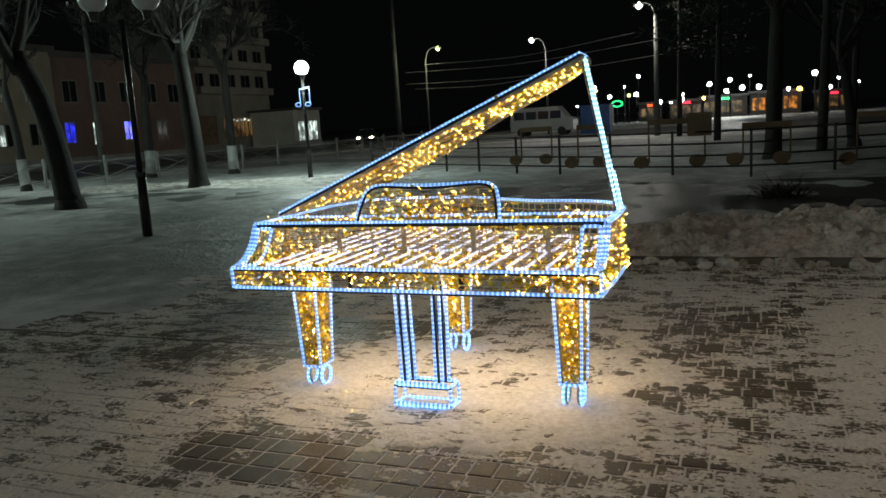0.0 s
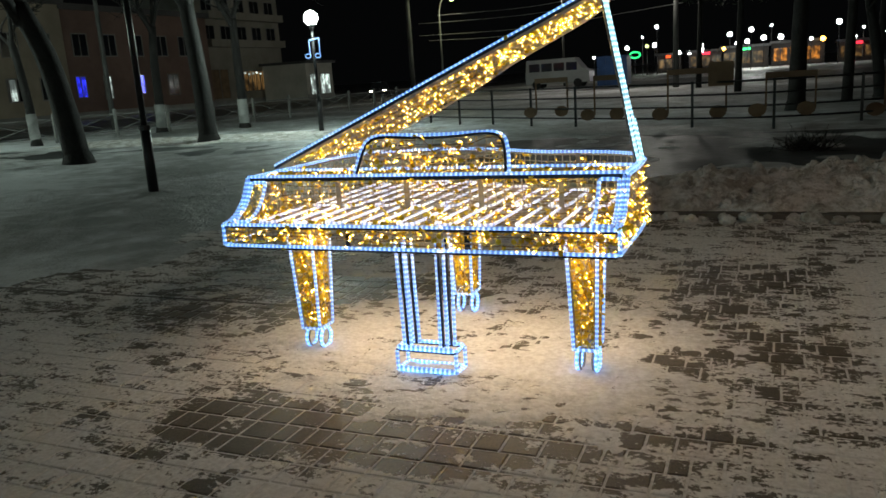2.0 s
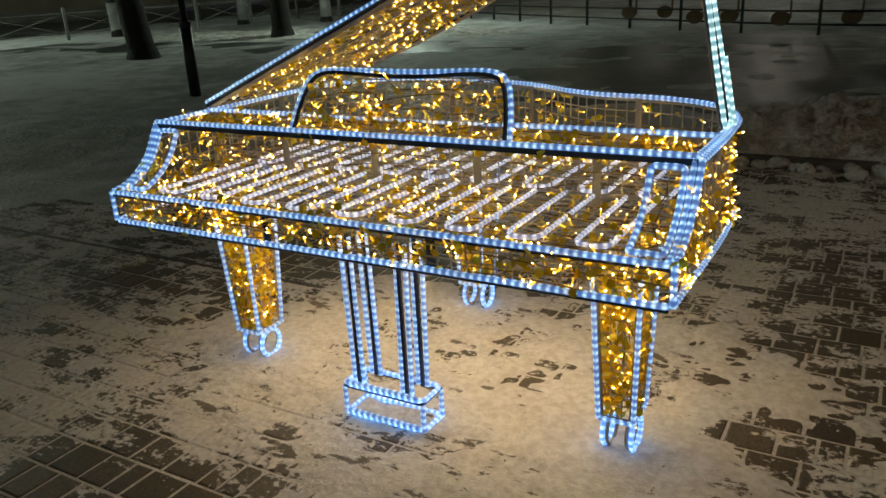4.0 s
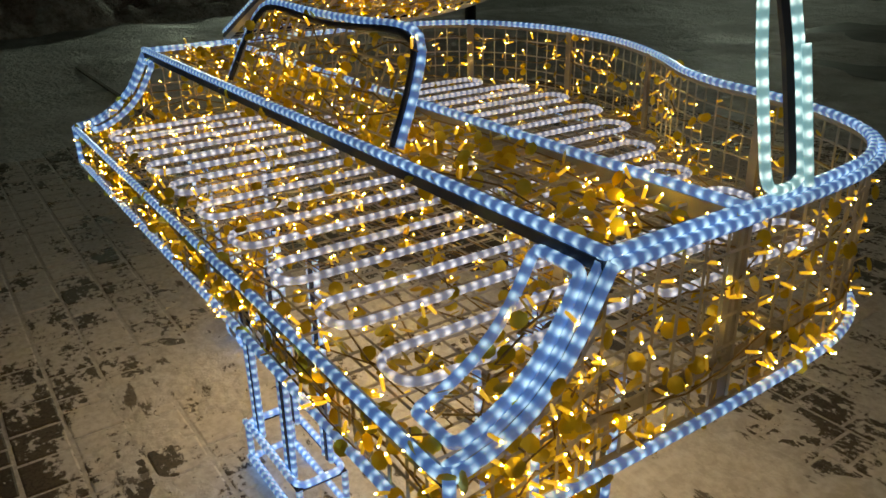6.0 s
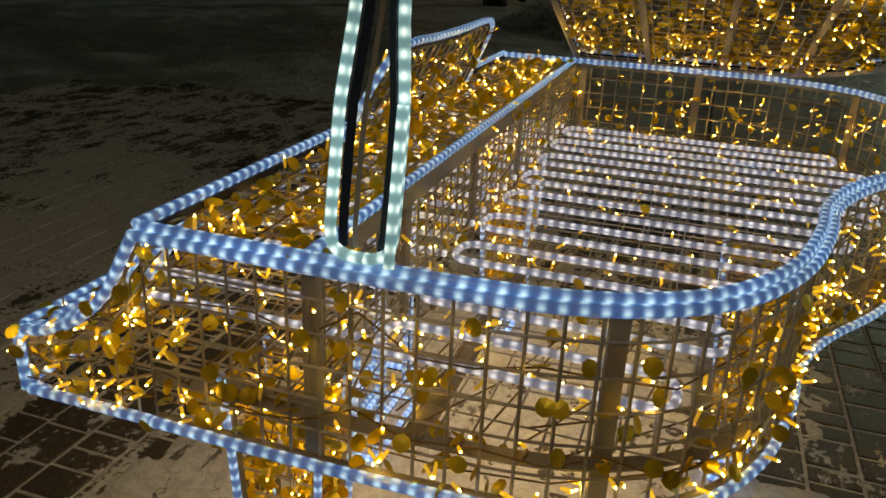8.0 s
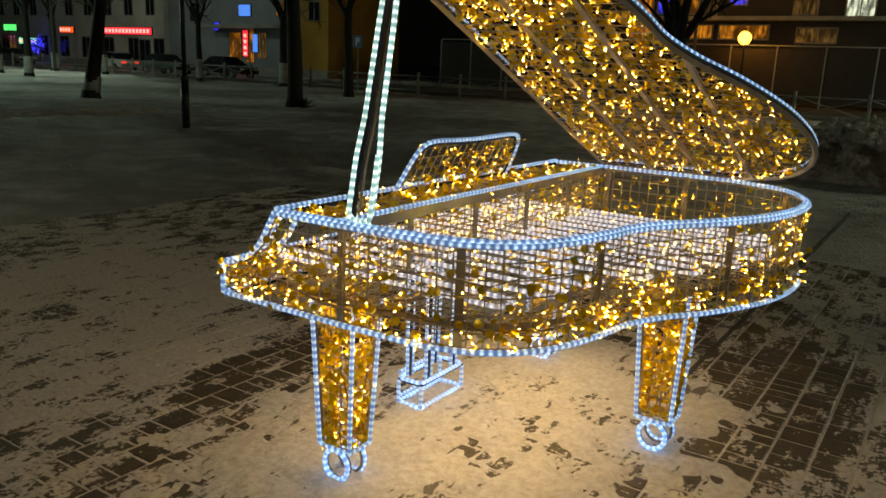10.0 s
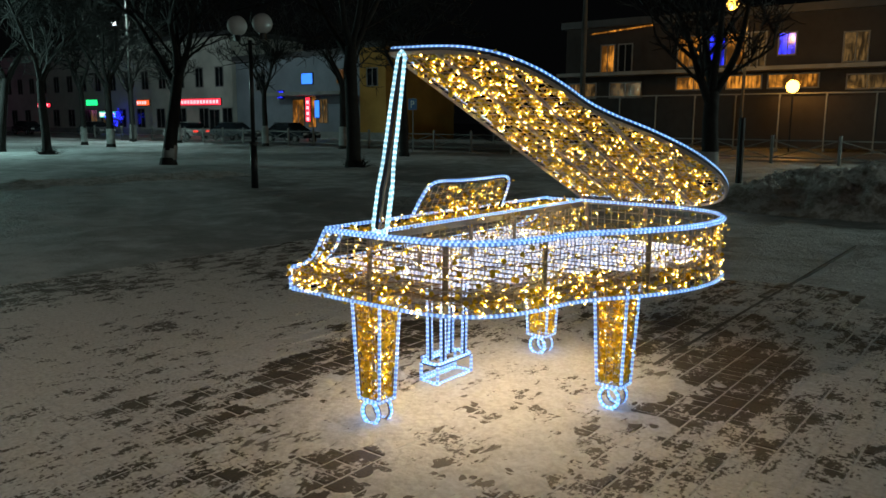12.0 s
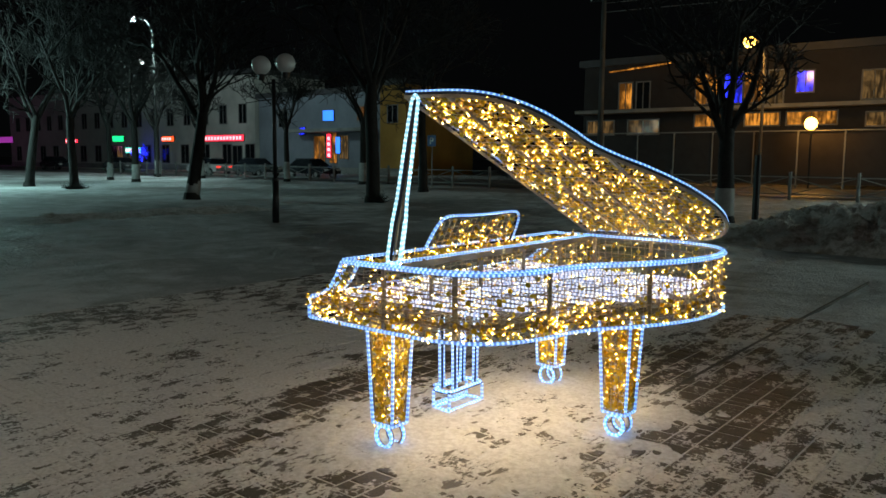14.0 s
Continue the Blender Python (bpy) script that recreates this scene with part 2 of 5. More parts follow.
M = {
    "rope": rope_material("blue_white_rope_light", (0.06, 0.28, 1.0), 0.66, (0.46, 0.77, 1.0), 2.2),
    "rope_white": rope_material("cool_white_rope_light", (0.48, 0.58, 1.0), 0.5, (0.84, 0.88, 1.0), 2.1),
    "rope_cyan": rope_material("ice_white_rope_light", (0.28, 0.68, 0.85), 1.0, (0.72, 0.95, 1.0), 3.1),
    "bulb": bulb_material(),
    "sequin": sequin_material(),
    "dark_steel": worn("dark_blue_painted_steel", (0.035, 0.045, 0.075), 0.6, 30, 0.45, 0.2),
    "cream_steel": worn("cream_painted_steel", (0.50, 0.44, 0.35), 0.7, 30, 0.5),
    "wire": worn("galvanised_wire", (0.68, 0.62, 0.52), 0.7, 60, 0.5, 0.3),
    "cable": worn("clear_brown_cable", (0.35, 0.22, 0.06), 0.7, 40, 0.4),
    "joint": joint_material(),
    "blown": blown_material(),
    "rope_low": rope_material("bright_blue_rope_light", (0.05, 0.25, 1.0), 1.8, (0.40, 0.73, 1.0), 2.4),
    "paver": paver_material(),
    "snow": ground_material(),
    "heap": heap_material(),
    "ice": worn("dark_packed_ice", (0.07, 0.073, 0.073), 0.6, 5, 0.5, 0, 0.5, 0.02),
    "kerb": worn("dirty_concrete_kerb", (0.16, 0.14, 0.12), 0.55, 14, 0.8),
    "asphalt": worn("wet_asphalt", (0.14, 0.14, 0.14), 0.4, 3, 0.5),
    "bark": worn("dark_wet_bark", (0.012, 0.010, 0.0085), 0.5, 12, 0.85, 0, 0.8, 0.03),
    "lime": worn("old_whitewash", (0.34, 0.34, 0.33), 0.5, 9, 0.85),
    "needle": worn("dark_needles", (0.020, 0.028, 0.016), 0.5, 3, 0.8),
    "pole": worn("dull_grey_pole", (0.09, 0.09, 0.085), 0.6, 5, 0.8),
    "concrete": worn("grey_concrete", (0.26, 0.26, 0.25), 0.7, 5, 0.8),
    "plaster": worn("off_white_plaster", (0.52, 0.51, 0.47), 0.7, 2, 0.85),
    "beige": worn("beige_render", (0.36, 0.31, 0.24), 0.7, 2, 0.85),
    "pinkish": worn("faded_pink_render", (0.20, 0.13, 0.11), 0.7, 2, 0.85),
    "grey_wall": worn("grey_blue_render", (0.22, 0.24, 0.28), 0.75, 2, 0.85),
    "panel_wall": worn("grey_panel_wall", (0.30, 0.28, 0.24), 0.65, 1.5, 0.85),
    "yellow_wall": worn("ochre_render", (0.45, 0.24, 0.05), 0.7, 2, 0.85),
    "dark_wall": worn("dark_brown_wall", (0.035, 0.028, 0.026), 0.6, 2, 0.8),
    "roof": worn("dark_roof_sheet", (0.06, 0.06, 0.065), 0.6, 3, 0.6),
    "frame": worn("dull_window_frame", (0.22, 0.21, 0.20), 0.7, 10, 0.5),
    "wood": worn("weathered_brown_board", (0.20, 0.13, 0.075), 0.6, 9, 0.75),
    "tyre": worn("black_rubber", (0.02, 0.02, 0.02), 0.6, 20, 0.8),
    "car_white": worn("dirty_white_car_paint", (0.6, 0.6, 0.6), 0.7, 3, 0.35, 0.1),
    "car_dark": worn("dark_car_paint", (0.03, 0.032, 0.04), 0.6, 3, 0.25, 0.3),
    "car_grey": worn("grey_car_paint", (0.10, 0.11, 0.12), 0.7, 3, 0.3, 0.3),
    "blue_box": worn("blue_painted_steel", (0.03, 0.10, 0.30), 0.6, 4, 0.55),
    "van": worn("dirty_white_van_paint", (0.40, 0.40, 0.39), 0.7, 3, 0.4),
    "dark_glass": Nodes("dark_window_glass").out(Base_Color=rgb(0.012, 0.014, 0.018), Roughness=0.08),
    "globe": Nodes("frosted_globe").out(Base_Color=rgb(0.55, 0.56, 0.56), Roughness=0.35, Transmission_Weight=0.1),
    "globe_lit": glow("lit_frosted_globe", (0.88, 1.0, 0.93), 30),
    "lamp_white": glow("cool_street_lamp_glass", (0.93, 1.0, 0.96), 22),
    "lamp_green": glow("greenish_street_lamp_glass", (0.80, 1.0, 0.35), 2.4),
    "lamp_orange": glow("sodium_lamp_glass", (1.0, 0.45, 0.06), 16),
    "lit_warm": lit_room("warm_lit_room", (1.0, 0.36, 0.04), 0.6),
    "lit_dim": lit_room("dim_lit_room", (0.9, 0.5, 0.16), 0.14),
    "lit_white": lit_room("white_lit_room", (0.8, 1.0, 0.92), 1.1),
    "lit_blue": lit_room("blue_garland_window", (0.02, 0.03, 1.0), 2.4),
    "sign_red": glow("red_sign", (1.0, 0.03, 0.06), 2.4),
    "sign_orange": glow("orange_red_sign", (1.0, 0.10, 0.02), 2.0),
    "sign_green": glow("green_sign", (0.02, 1.0, 0.25), 1.8),
    "sign_teal": glow("teal_sign", (0.10, 0.9, 0.65), 1.4),
    "sign_blue": glow("blue_screen", (0.04, 0.22, 0.95), 1.8),
    # glowing colour for the pink light of a distant plaza
    "plaza_pink": glow("magenta_plaza_glow", (0.75, 0.08, 0.75), 0.4),
    "sign_text": glow("pale_lit_letters", (1.0, 0.42, 0.45), 2.6),
    "tail": glow("red_tail_light", (1.0, 0.05, 0.03), 1.6),
    "head": glow("white_headlight", (1.0, 0.93, 0.75), 14),
    "chrome": Nodes("bright_metal").out(Base_Color=rgb(0.5, 0.5, 0.5), Roughness=0.3, Metallic=1.0),
    "black": worn("black_painted_metal", (0.02, 0.02, 0.022), 0.6, 20, 0.45, 0.3),
}


# ---- mesh helpers ----
class Mesh:
    """Gathers vertices and faces; 'along' runs in metres down a rope, or 0 to 1 up a bulb."""

    def __init__(self):
        self.v, self.f, self.a, self.r = [], [], [], []

    def add(self, verts, faces, along=None):
        o = len(self.v)
        self.v.extend(tuple(p) for p in verts)
        self.f.extend(tuple(i + o for i in f) for f in faces)
        self.a.extend(along if along is not None else [0.0] * len(verts))
        self.r.extend((1.0, 0.3)[i % 2] for i in range(len(verts)))
        return self

    def box(self, lo, hi, m=None):
        (x0, y0, z0), (x1, y1, z1) = lo, hi
        c = [(x0, y0, z0), (x1, y0, z0), (x1, y1, z0), (x0, y1, z0), (x0, y0, z1), (x1, y0, z1), (x1, y1, z1), (x0, y1, z1)]
        if m is not None:
            c = [m @ Vector(p) for p in c]
        return self.add(c, [(3, 2, 1, 0), (4, 5, 6, 7), (0, 1, 5, 4), (1, 2, 6, 5), (2, 3, 7, 6), (3, 0, 4, 7)])

    def tube(self, pts, r, sides=6, closed=False, r_end=None, caps=True):
        pts = [Vector(p) for p in pts]
        n = len(pts)
        ring, total, verts, along = [], 0.0, [], []
        up = None
        count = n + 1 if closed else n
        for i in range(count):
            p = pts[i % n]
            a = pts[(i - 1) % n] if closed or i > 0 else p
            b = pts[(i + 1) % n] if closed or i < n - 1 else p
            d = (b - a).normalized()
            if up is None:
                up = Vector((0, 0, 1)) if abs(d.z) < 0.9 else Vector((1, 0, 0))
            side = d.cross(up)
            if side.length < 1e-4:
                side = d.orthogonal()
            side.normalize()
            up = side.cross(d).normalized()
            if i:
                total += (p - pts[(i - 1) % n]).length
            rr = r if r_end is None else r + (r_end - r) * i / max(1, count - 1)
            for k in range(sides):
                w = 2 * math.pi * k / sides
                verts.append(p + side * (math.cos(w) * rr) + up * (math.sin(w) * rr))
                along.append(total)
        faces = []
        for i in range(count - 1):
            for k in range(sides):
                q = (k + 1) % sides
                faces.append((i * sides + k, i * sides + q, (i + 1) * sides + q, (i + 1) * sides + k))
        if caps and not closed:
            faces.append(tuple(range(sides - 1, -1, -1)))
            faces.append(tuple((count - 1) * sides + k for k in range(sides)))
        return self.add(verts, faces, along)

    def data(self, name, mat, smooth=False):
        me = bpy.data.meshes.new(name)
        me.from_pydata(self.v, [], self.f)
        me.attributes.new("along", "FLOAT", "POINT").data.foreach_set("value", self.a)
        me.attributes.new("round", "FLOAT", "POINT").data.foreach_set("value", self.r)
        me.materials.append(mat)
        if smooth:
            me.shade_smooth()
        me.update()
        return me


def part(name, mesh, mat, parent, label="", smooth=False, kind=""):
    """Links a mesh as one object under a thing or a part."""
    ob = new(name, mesh.data(name, mat, smooth))
    ob.parent = parent
    return tagged(ob, label, kind=kind)


def thing(name, mesh, mat, label, category, group="", kind="", smooth=False):
    return tagged(new(name, mesh.data(name, mat, smooth)), label, category, group, kind)


def empty(name, label, category, at=(0, 0, 0), group=""):
    ob = new(name)
    ob.location = at
    return tagged(ob, label, category, group)


def spline(ctrl, step=0.03, closed=False):
    """A smooth line through a few points."""
    c = [Vector(p) for p in ctrl]
    n, out = len(c), []
    for i in range(n if closed else n - 1):
        p1, p2 = c[i], c[(i + 1) % n]
        p0 = c[(i - 1) % n] if closed or i > 0 else p1 * 2 - p2
        p3 = c[(i + 2) % n] if closed or i < n - 2 else p2 * 2 - p1
        k = max(2, int((p2 - p1).length / step))
        for j in range(k):
            t = j / k
            out.append(0.5 * (2 * p1 + (p2 - p0) * t + (2 * p0 - 5 * p1 + 4 * p2 - p3) * t * t + (3 * p1 - p0 - 3 * p2 + p3) * t ** 3))
    if not closed:
        out.append(c[-1])
    return out


def fillet(corners, r, closed=False, steps=4):
    """A polyline with rounded corners."""
    c = [Vector(p) for p in corners]
    n, out = len(c), []
    for i in range(n):
        if not closed and i in (0, n - 1):
            out.append(c[i])
            continue
        a, b = c[i - 1] - c[i], c[(i + 1) % n] - c[i]
        k = min(r, a.length * 0.49, b.length * 0.49)
        s, e = c[i] + a.normalized() * k, c[i] + b.normalized() * k
        for j in range(steps + 1):
            t = j / steps
            out.append(s * (1 - t) ** 2 + c[i] * (2 * t * (1 - t)) + e * t * t)
    return out


def grid_noise(x, y, scale, seed=0):
    """Smooth value noise over arrays, 0 to 1."""
    x, y = np.asarray(x) / scale, np.asarray(y) / scale
    i, j = np.floor(x).astype(np.int64), np.floor(y).astype(np.int64)
    u, v = x - i, y - j
    u, v = u * u * (3 - 2 * u), v * v * (3 - 2 * v)

    def h(a, b):
        k = (a * 374761393 + b * 668265263 + seed * 974634777) & 0xFFFFFFFF
        k = ((k ^ (k >> 13)) * 1274126177) & 0xFFFFFFFF
        return ((k ^ (k >> 16)) & 0xFFFF) / 65535.0

    return (h(i, j) * (1 - u) + h(i + 1, j) * u) * (1 - v) + (h(i, j + 1) * (1 - u) + h(i + 1, j + 1) * u) * v


def sheet(xs, ys, height):
    """A grid mesh whose height is a function of x and y."""
    gx, gy = np.meshgrid(xs, ys)
    gz = height(gx, gy)
    nx, ny = len(xs), len(ys)
    m = Mesh()
    faces = [(j * nx + i, j * nx + i + 1, (j + 1) * nx + i + 1, (j + 1) * nx + i) for j in range(ny - 1) for i in range(nx - 1)]
    return m.add(list(zip(gx.ravel().tolist(), gy.ravel().tolist(), gz.ravel().tolist())), faces)


# ---- ground ----
PAVED = (-6.3, 3.3, -1.0, 8.44)


def ground_height(x, y):
    edge = np.maximum.reduce([PAVED[0] - x, x - PAVED[1], PAVED[2] - y, y - PAVED[3], np.zeros_like(x)])
    off = np.clip(edge / 1.2, 0, 1)
    rough = (grid_noise(x, y, 1.7, 3) - 0.35) * 0.08 + (grid_noise(x, y, 0.45, 4) - 0.5) * 0.06 + (np.abs(2 * grid_noise(x, y, 0.9, 6) - 1) - 0.5) * 0.06
    return rough * off * np.clip(1 - edge / 60, 0, 1) - 0.004


near_x = np.concatenate([[-900, -400, -180, -100, -70], np.arange(-50, -14, 0.5), np.arange(-14, 6, 0.16), np.arange(6, 20, 0.8), [30, 60, 120, 400, 900]])
near_y = np.concatenate([[-900, -400, -180, -100, -70], np.arange(-50, -14, 0.6), np.arange(-14, 18, 0.16), np.arange(18, 60, 0.6), [80, 120, 200, 400, 900]])
thing("ground", sheet(near_x, near_y, ground_height), M["snow"], "trampled dirty snow over a town square", "ground", kind="structure", smooth=True)

# ---- the illuminated grand piano ----
LEFT, RIGHT, FRONT, RAIL, DECK = -2.75, -0.592, 3.845, 4.10, 4.385
BASE, KEYBED, SLIP, TOP = 0.722, 0.84, 0.838, 1.055
OUTLINE = [(RIGHT, RAIL), (-0.592, 4.45), (-0.615, 4.75), (-0.70, 4.93), (-0.85, 5.04), (-1.05, 5.10), (-1.22, 5.13), (-1.38, 5.20),
           (-1.58, 5.33), (-1.85, 5.45), (-2.15, 5.50), (-2.42, 5.46), (-2.62, 5.34), (-2.73, 5.12), (LEFT, 4.85), (LEFT, RAIL)]
RIM = spline([(x, y, 0) for x, y in OUTLINE], 0.03)
piano = empty("grand_piano_light_sculpture", "glowing grand piano of blue-white rope light and gold sequins", "light sculpture", (-1.67, 4.5, 0))


piano_inverse = Matrix.Translation((1.67, -4.5, 0))


def piece(name, mesh, mat, label="", smooth=False, kind="", parent=None):
    ob = part(name, mesh, M[mat], parent or piano, label, smooth, kind)
    if parent is None:
        ob.matrix_parent_inverse = piano_inverse
    return ob


def piano_rope(name, pts, closed=False, mat="rope", r=0.0085, parent=None, label=""):
    return piece(name, Mesh().tube(pts, r, 6, closed), mat, label, True, parent=parent)


def lift(line, z):
    return [Vector((p.x, p.y, z)) for p in line]


def inset(line, d):
    """The plan line moved inwards."""
    out = []
    for i, p in enumerate(line):
        t = (line[min(i + 1, len(line) - 1)] - line[max(i - 1, 0)]).normalized()
        out.append(p + Vector((-t.y, t.x, 0)) * d)
    return out


def rim_depth(x):
    """How far back the rim reaches at x."""
    best = [p.y for p in RIM if abs(p.x - x) < 0.05]
    return max(best) if best else 4.4


# fairy lights and sequins are laid on surfaces given as a function of (u, v)
bulbs, sequins, cables = Mesh(), Mesh(), Mesh()
near_bulbs, near_sequins = [], []
rnd = random.Random(5)


def bulb_mesh(mesh, m):
    """One clear cap, 26 mm long."""
    verts, along = [], []
    for r, z, a in ((0.0022, 0.0, 0.0), (0.0031, 0.006, 0.2), (0.0031, 0.019, 0.75)):
        for k in range(5):
            w = 2 * math.pi * k / 5
            verts.append(m @ Vector((math.cos(w) * r, math.sin(w) * r, z)))
            along.append(a)
    verts.append(m @ Vector((0, 0, 0.025)))
    along.append(1.0)
    faces = [(i * 5 + k, i * 5 + (k + 1) % 5, i * 5 + 5 + (k + 1) % 5, i * 5 + 5 + k) for i in range(2) for k in range(5)]
    faces += [(10 + k, 10 + (k + 1) % 5, 15) for k in range(5)]
    mesh.add(verts, faces, along)


def sequin_mesh(mesh, m, r=0.0145):
    """One thin domed disc."""
    verts = [m @ Vector((math.cos(math.pi * k / 4) * r, math.sin(math.pi * k / 4) * r, 0)) for k in range(8)]
    verts += [m @ Vector((0, 0, 0.002)), m @ Vector((0, 0, -0.0012))]
    faces = [(k, (k + 1) % 8, 8) for k in range(8)] + [((k + 1) % 8, k, 9) for k in range(8)]
    mesh.add(verts, faces)


def turned(p, spread=1.0, axis=None):
    """A pose at p, turned at random, or about an axis with some spread."""
    d = Vector((rnd.gauss(0, 1), rnd.gauss(0, 1), rnd.gauss(0, 1))).normalized()
    if axis is not None:
        d = (Vector(axis) + d * spread).normalized()
    return Matrix.Translation(p) @ d.to_track_quat("Z", "Y").to_matrix().to_4x4()


def dress(surface, n_bulbs, n_sequins, depth=0.02, normal=None, near=False, wires=6):
    """Scatters bulbs and sequins over a surface and strings them on thin cable."""
    row = []
    for i in range(n_bulbs):
        p = surface(rnd.random(), rnd.random()) + Vector((rnd.gauss(0, 1), rnd.gauss(0, 1), rnd.gauss(0, 1))) * depth
        m = turned(p, 0.9, normal) if normal is not None else turned(p)
        if near and len(near_bulbs) < 150:
            near_bulbs.append(m)
        else:
            bulb_mesh(bulbs, m)
        row.append(p)
    for i in range(n_sequins):
        p = surface(rnd.random(), rnd.random()) + Vector((rnd.gauss(0, 1), rnd.gauss(0, 1), rnd.gauss(0, 1))) * depth
        m = turned(p, 0.8, normal) if normal is not None else turned(p)
        if near and len(near_sequins) < 130:
            near_sequins.append(m)
        else:
            sequin_mesh(sequins, m)
    for w in range(wires):
        v = (w + 0.5) / wires
        line = [surface(u / 14, min(1, max(0, v + rnd.gauss(0, 0.05)))) + Vector((rnd.gauss(0, 1), rnd.gauss(0, 1), rnd.gauss(0, 1))) * 0.008 for u in range(15)]
        cables.tube(line, 0.0020, 4, caps=False)


def wire_panel(surface, nu, nv, r=0.0030, su=1):
    """A welded wire mesh over a surface."""
    m = Mesh()
    for i in range(nu + 1):
        m.tube([surface(i / nu, k / su) for k in range(su + 1)], r, 4, caps=False)
    for j in range(nv + 1):
        m.tube([surface(k / nu, j / nv) for k in range(nu + 1)], r, 4, caps=False)
    return m


def along_line(line):
    """A function of 0 to 1 along a plan line, by length."""
    d = [0.0]
    for a, b in zip(line, line[1:]):
        d.append(d[-1] + (b - a).length)

    def at(u):
        s = u * d[-1]
        for i in range(len(d) - 1):
            if d[i + 1] >= s:
                k = (s - d[i]) / max(1e-6, d[i + 1] - d[i])
                return line[i].lerp(line[i + 1], k)
        return line[-1]

    return at, d[-1]


# rim: steel tubes, ropes, posts and mesh
rim_at, rim_len = along_line(RIM)
piece("rim_top_tube", Mesh().tube(lift(RIM, TOP - 0.008), 0.009, 6), "cream_steel", "cream steel tube along the top of the rim", True)
piano_rope("rim_top_rope", lift(inset(RIM, -0.011), TOP - 0.003), r=0.0095)
piano_rope("rim_top_rope", lift(inset(RIM, 0.006), TOP + 0.006), r=0.0095)
piece("rim_base_tube", Mesh().tube(lift(RIM, BASE), 0.010, 6), "cream_steel", "", True)
piano_rope("rim_base_rope", lift(inset(RIM, -0.014), BASE), r=0.0095)
piece("rim_band", Mesh().tube(lift(inset(RIM, 0.012), 0.795), 0.014, 4), "cream_steel", "cream flat band inside the rim", False)
for px, py in ((-0.592, 4.40), (-0.635, 4.84), (-1.06, 5.10), (-1.63, 5.36), (-2.15, 5.50), (-2.60, 5.35), (-2.75, 4.87), (-2.75, 4.42)):
    k = min(range(1, len(RIM) - 1), key=lambda i: (RIM[i].x - px) ** 2 + (RIM[i].y - py) ** 2)
    p, q = RIM[k], RIM[k + 1]
    t = (q - p).normalized()
    turn = Matrix((( t.x, -t.y, 0, p.x), (t.y, t.x, 0, p.y), (0, 0, 1, 0), (0, 0, 0, 1)))
    piece("post", Mesh().box((-0.014, 0.002, BASE), (0.014, 0.012, TOP), turn), "cream_steel")


def rim_wall(u, v):
    p = rim_at(u)
    return Vector((p.x, p.y, BASE + (TOP - BASE) * v))


piece("rim_mesh", wire_panel(rim_wall, int(rim_len / 0.05), 6), "wire", "welded wire mesh with square cells")
dress(lambda u, v: rim_wall(0.0 + u * 0.30, v * 0.9), 66, 75, 0.012, (1, 0.3, 0), True, 2)
dress(lambda u, v: rim_wall(0.30 + u * 0.25, v * 0.9), 84, 70, 0.012, (0.3, 1, 0), False, 2)
dress(lambda u, v: rim_wall(0.55 + u * 0.45, v * 0.95), 185, 130, 0.014, None, False, 4)
dress(lambda u, v: rim_wall(u * 0.55, v * 0.28), 62, 110, 0.012, (0.7, 0.7, 0), False, 1)

# cheeks: curved side arms beside the keys
CHEEK = [(FRONT, SLIP), (FRONT + 0.06, SLIP + 0.012), (FRONT + 0.125, SLIP + 0.045), (FRONT + 0.185, SLIP + 0.10), (FRONT + 0.225, SLIP + 0.165), (RAIL, TOP)]


def cheek(x):
    return spline([(x, y, z) for y, z in CHEEK], 0.03)


for side, s in ((RIGHT, -1), (LEFT, 1)):
    piece("cheek_tube", Mesh().tube([p - Vector((0, 0, 0.008)) for p in cheek(side)], 0.008, 6), "cream_steel", "", True)
    piano_rope("cheek_rope", cheek(side - s * 0.010), r=0.0095)
    piano_rope("cheek_rope", cheek(side + s * 0.009), r=0.0095)
    arm = cheek(side + s * 0.03)[1:-1]
    back = cheek(side + s * 0.125)[1:-1]
    piano_rope("cheek_loop_rope", fillet([p + Vector((0, 0, 0.004)) for p in arm] + [p + Vector((0, 0, 0.004)) for p in back[::-1]], 0.02, True), True, r=0.0095)
    piano_rope("corner_rope", [(side - s * 0.012, FRONT - 0.008, BASE), (side - s * 0.012, FRONT - 0.008, SLIP)], r=0.0095)
    curve_at, _ = along_line(cheek(side))

    def cheek_wall(u, v, curve_at=curve_at, side=side):
        p = curve_at(u)
        return Vector((side, p.y, BASE + (p.z - BASE) * v))

    piece("cheek_mesh", wire_panel(cheek_wall, 5, 4), "wire")
    piano_rope("cheek_base_rope", [(side - s * 0.012, FRONT, BASE), (side - s * 0.012, RAIL, BASE)], r=0.0095)
    dress(cheek_wall, 34, 40, 0.012, (-s, 0, 0), side == RIGHT, 3)
    dress(lambda u, v: cheek(side + s * 0.03)[int(u * 8)].lerp(cheek(side + s * 0.12)[int(u * 8)], v), 5, 14, 0.01, None, False, 1)

# key slip: the low front panel
for z, r in ((SLIP, 0.0095), (BASE, 0.0095)):
    piano_rope("key_slip_rope", fillet([(LEFT - 0.004, FRONT + 0.03, z), (LEFT - 0.004, FRONT - 0.012, z), (RIGHT + 0.004, FRONT - 0.012, z), (RIGHT + 0.004, FRONT + 0.03, z)], 0.03), r=r)
    piece("key_slip_tube", Mesh().tube([(LEFT, FRONT - 0.006, z - 0.013), (RIGHT, FRONT - 0.006, z - 0.013)], 0.008, 6), "dark_steel", "dark painted steel tube", True)


def slip_wall(u, v):
    return Vector((LEFT + (RIGHT - LEFT) * u, FRONT, BASE + (SLIP - BASE) * v))


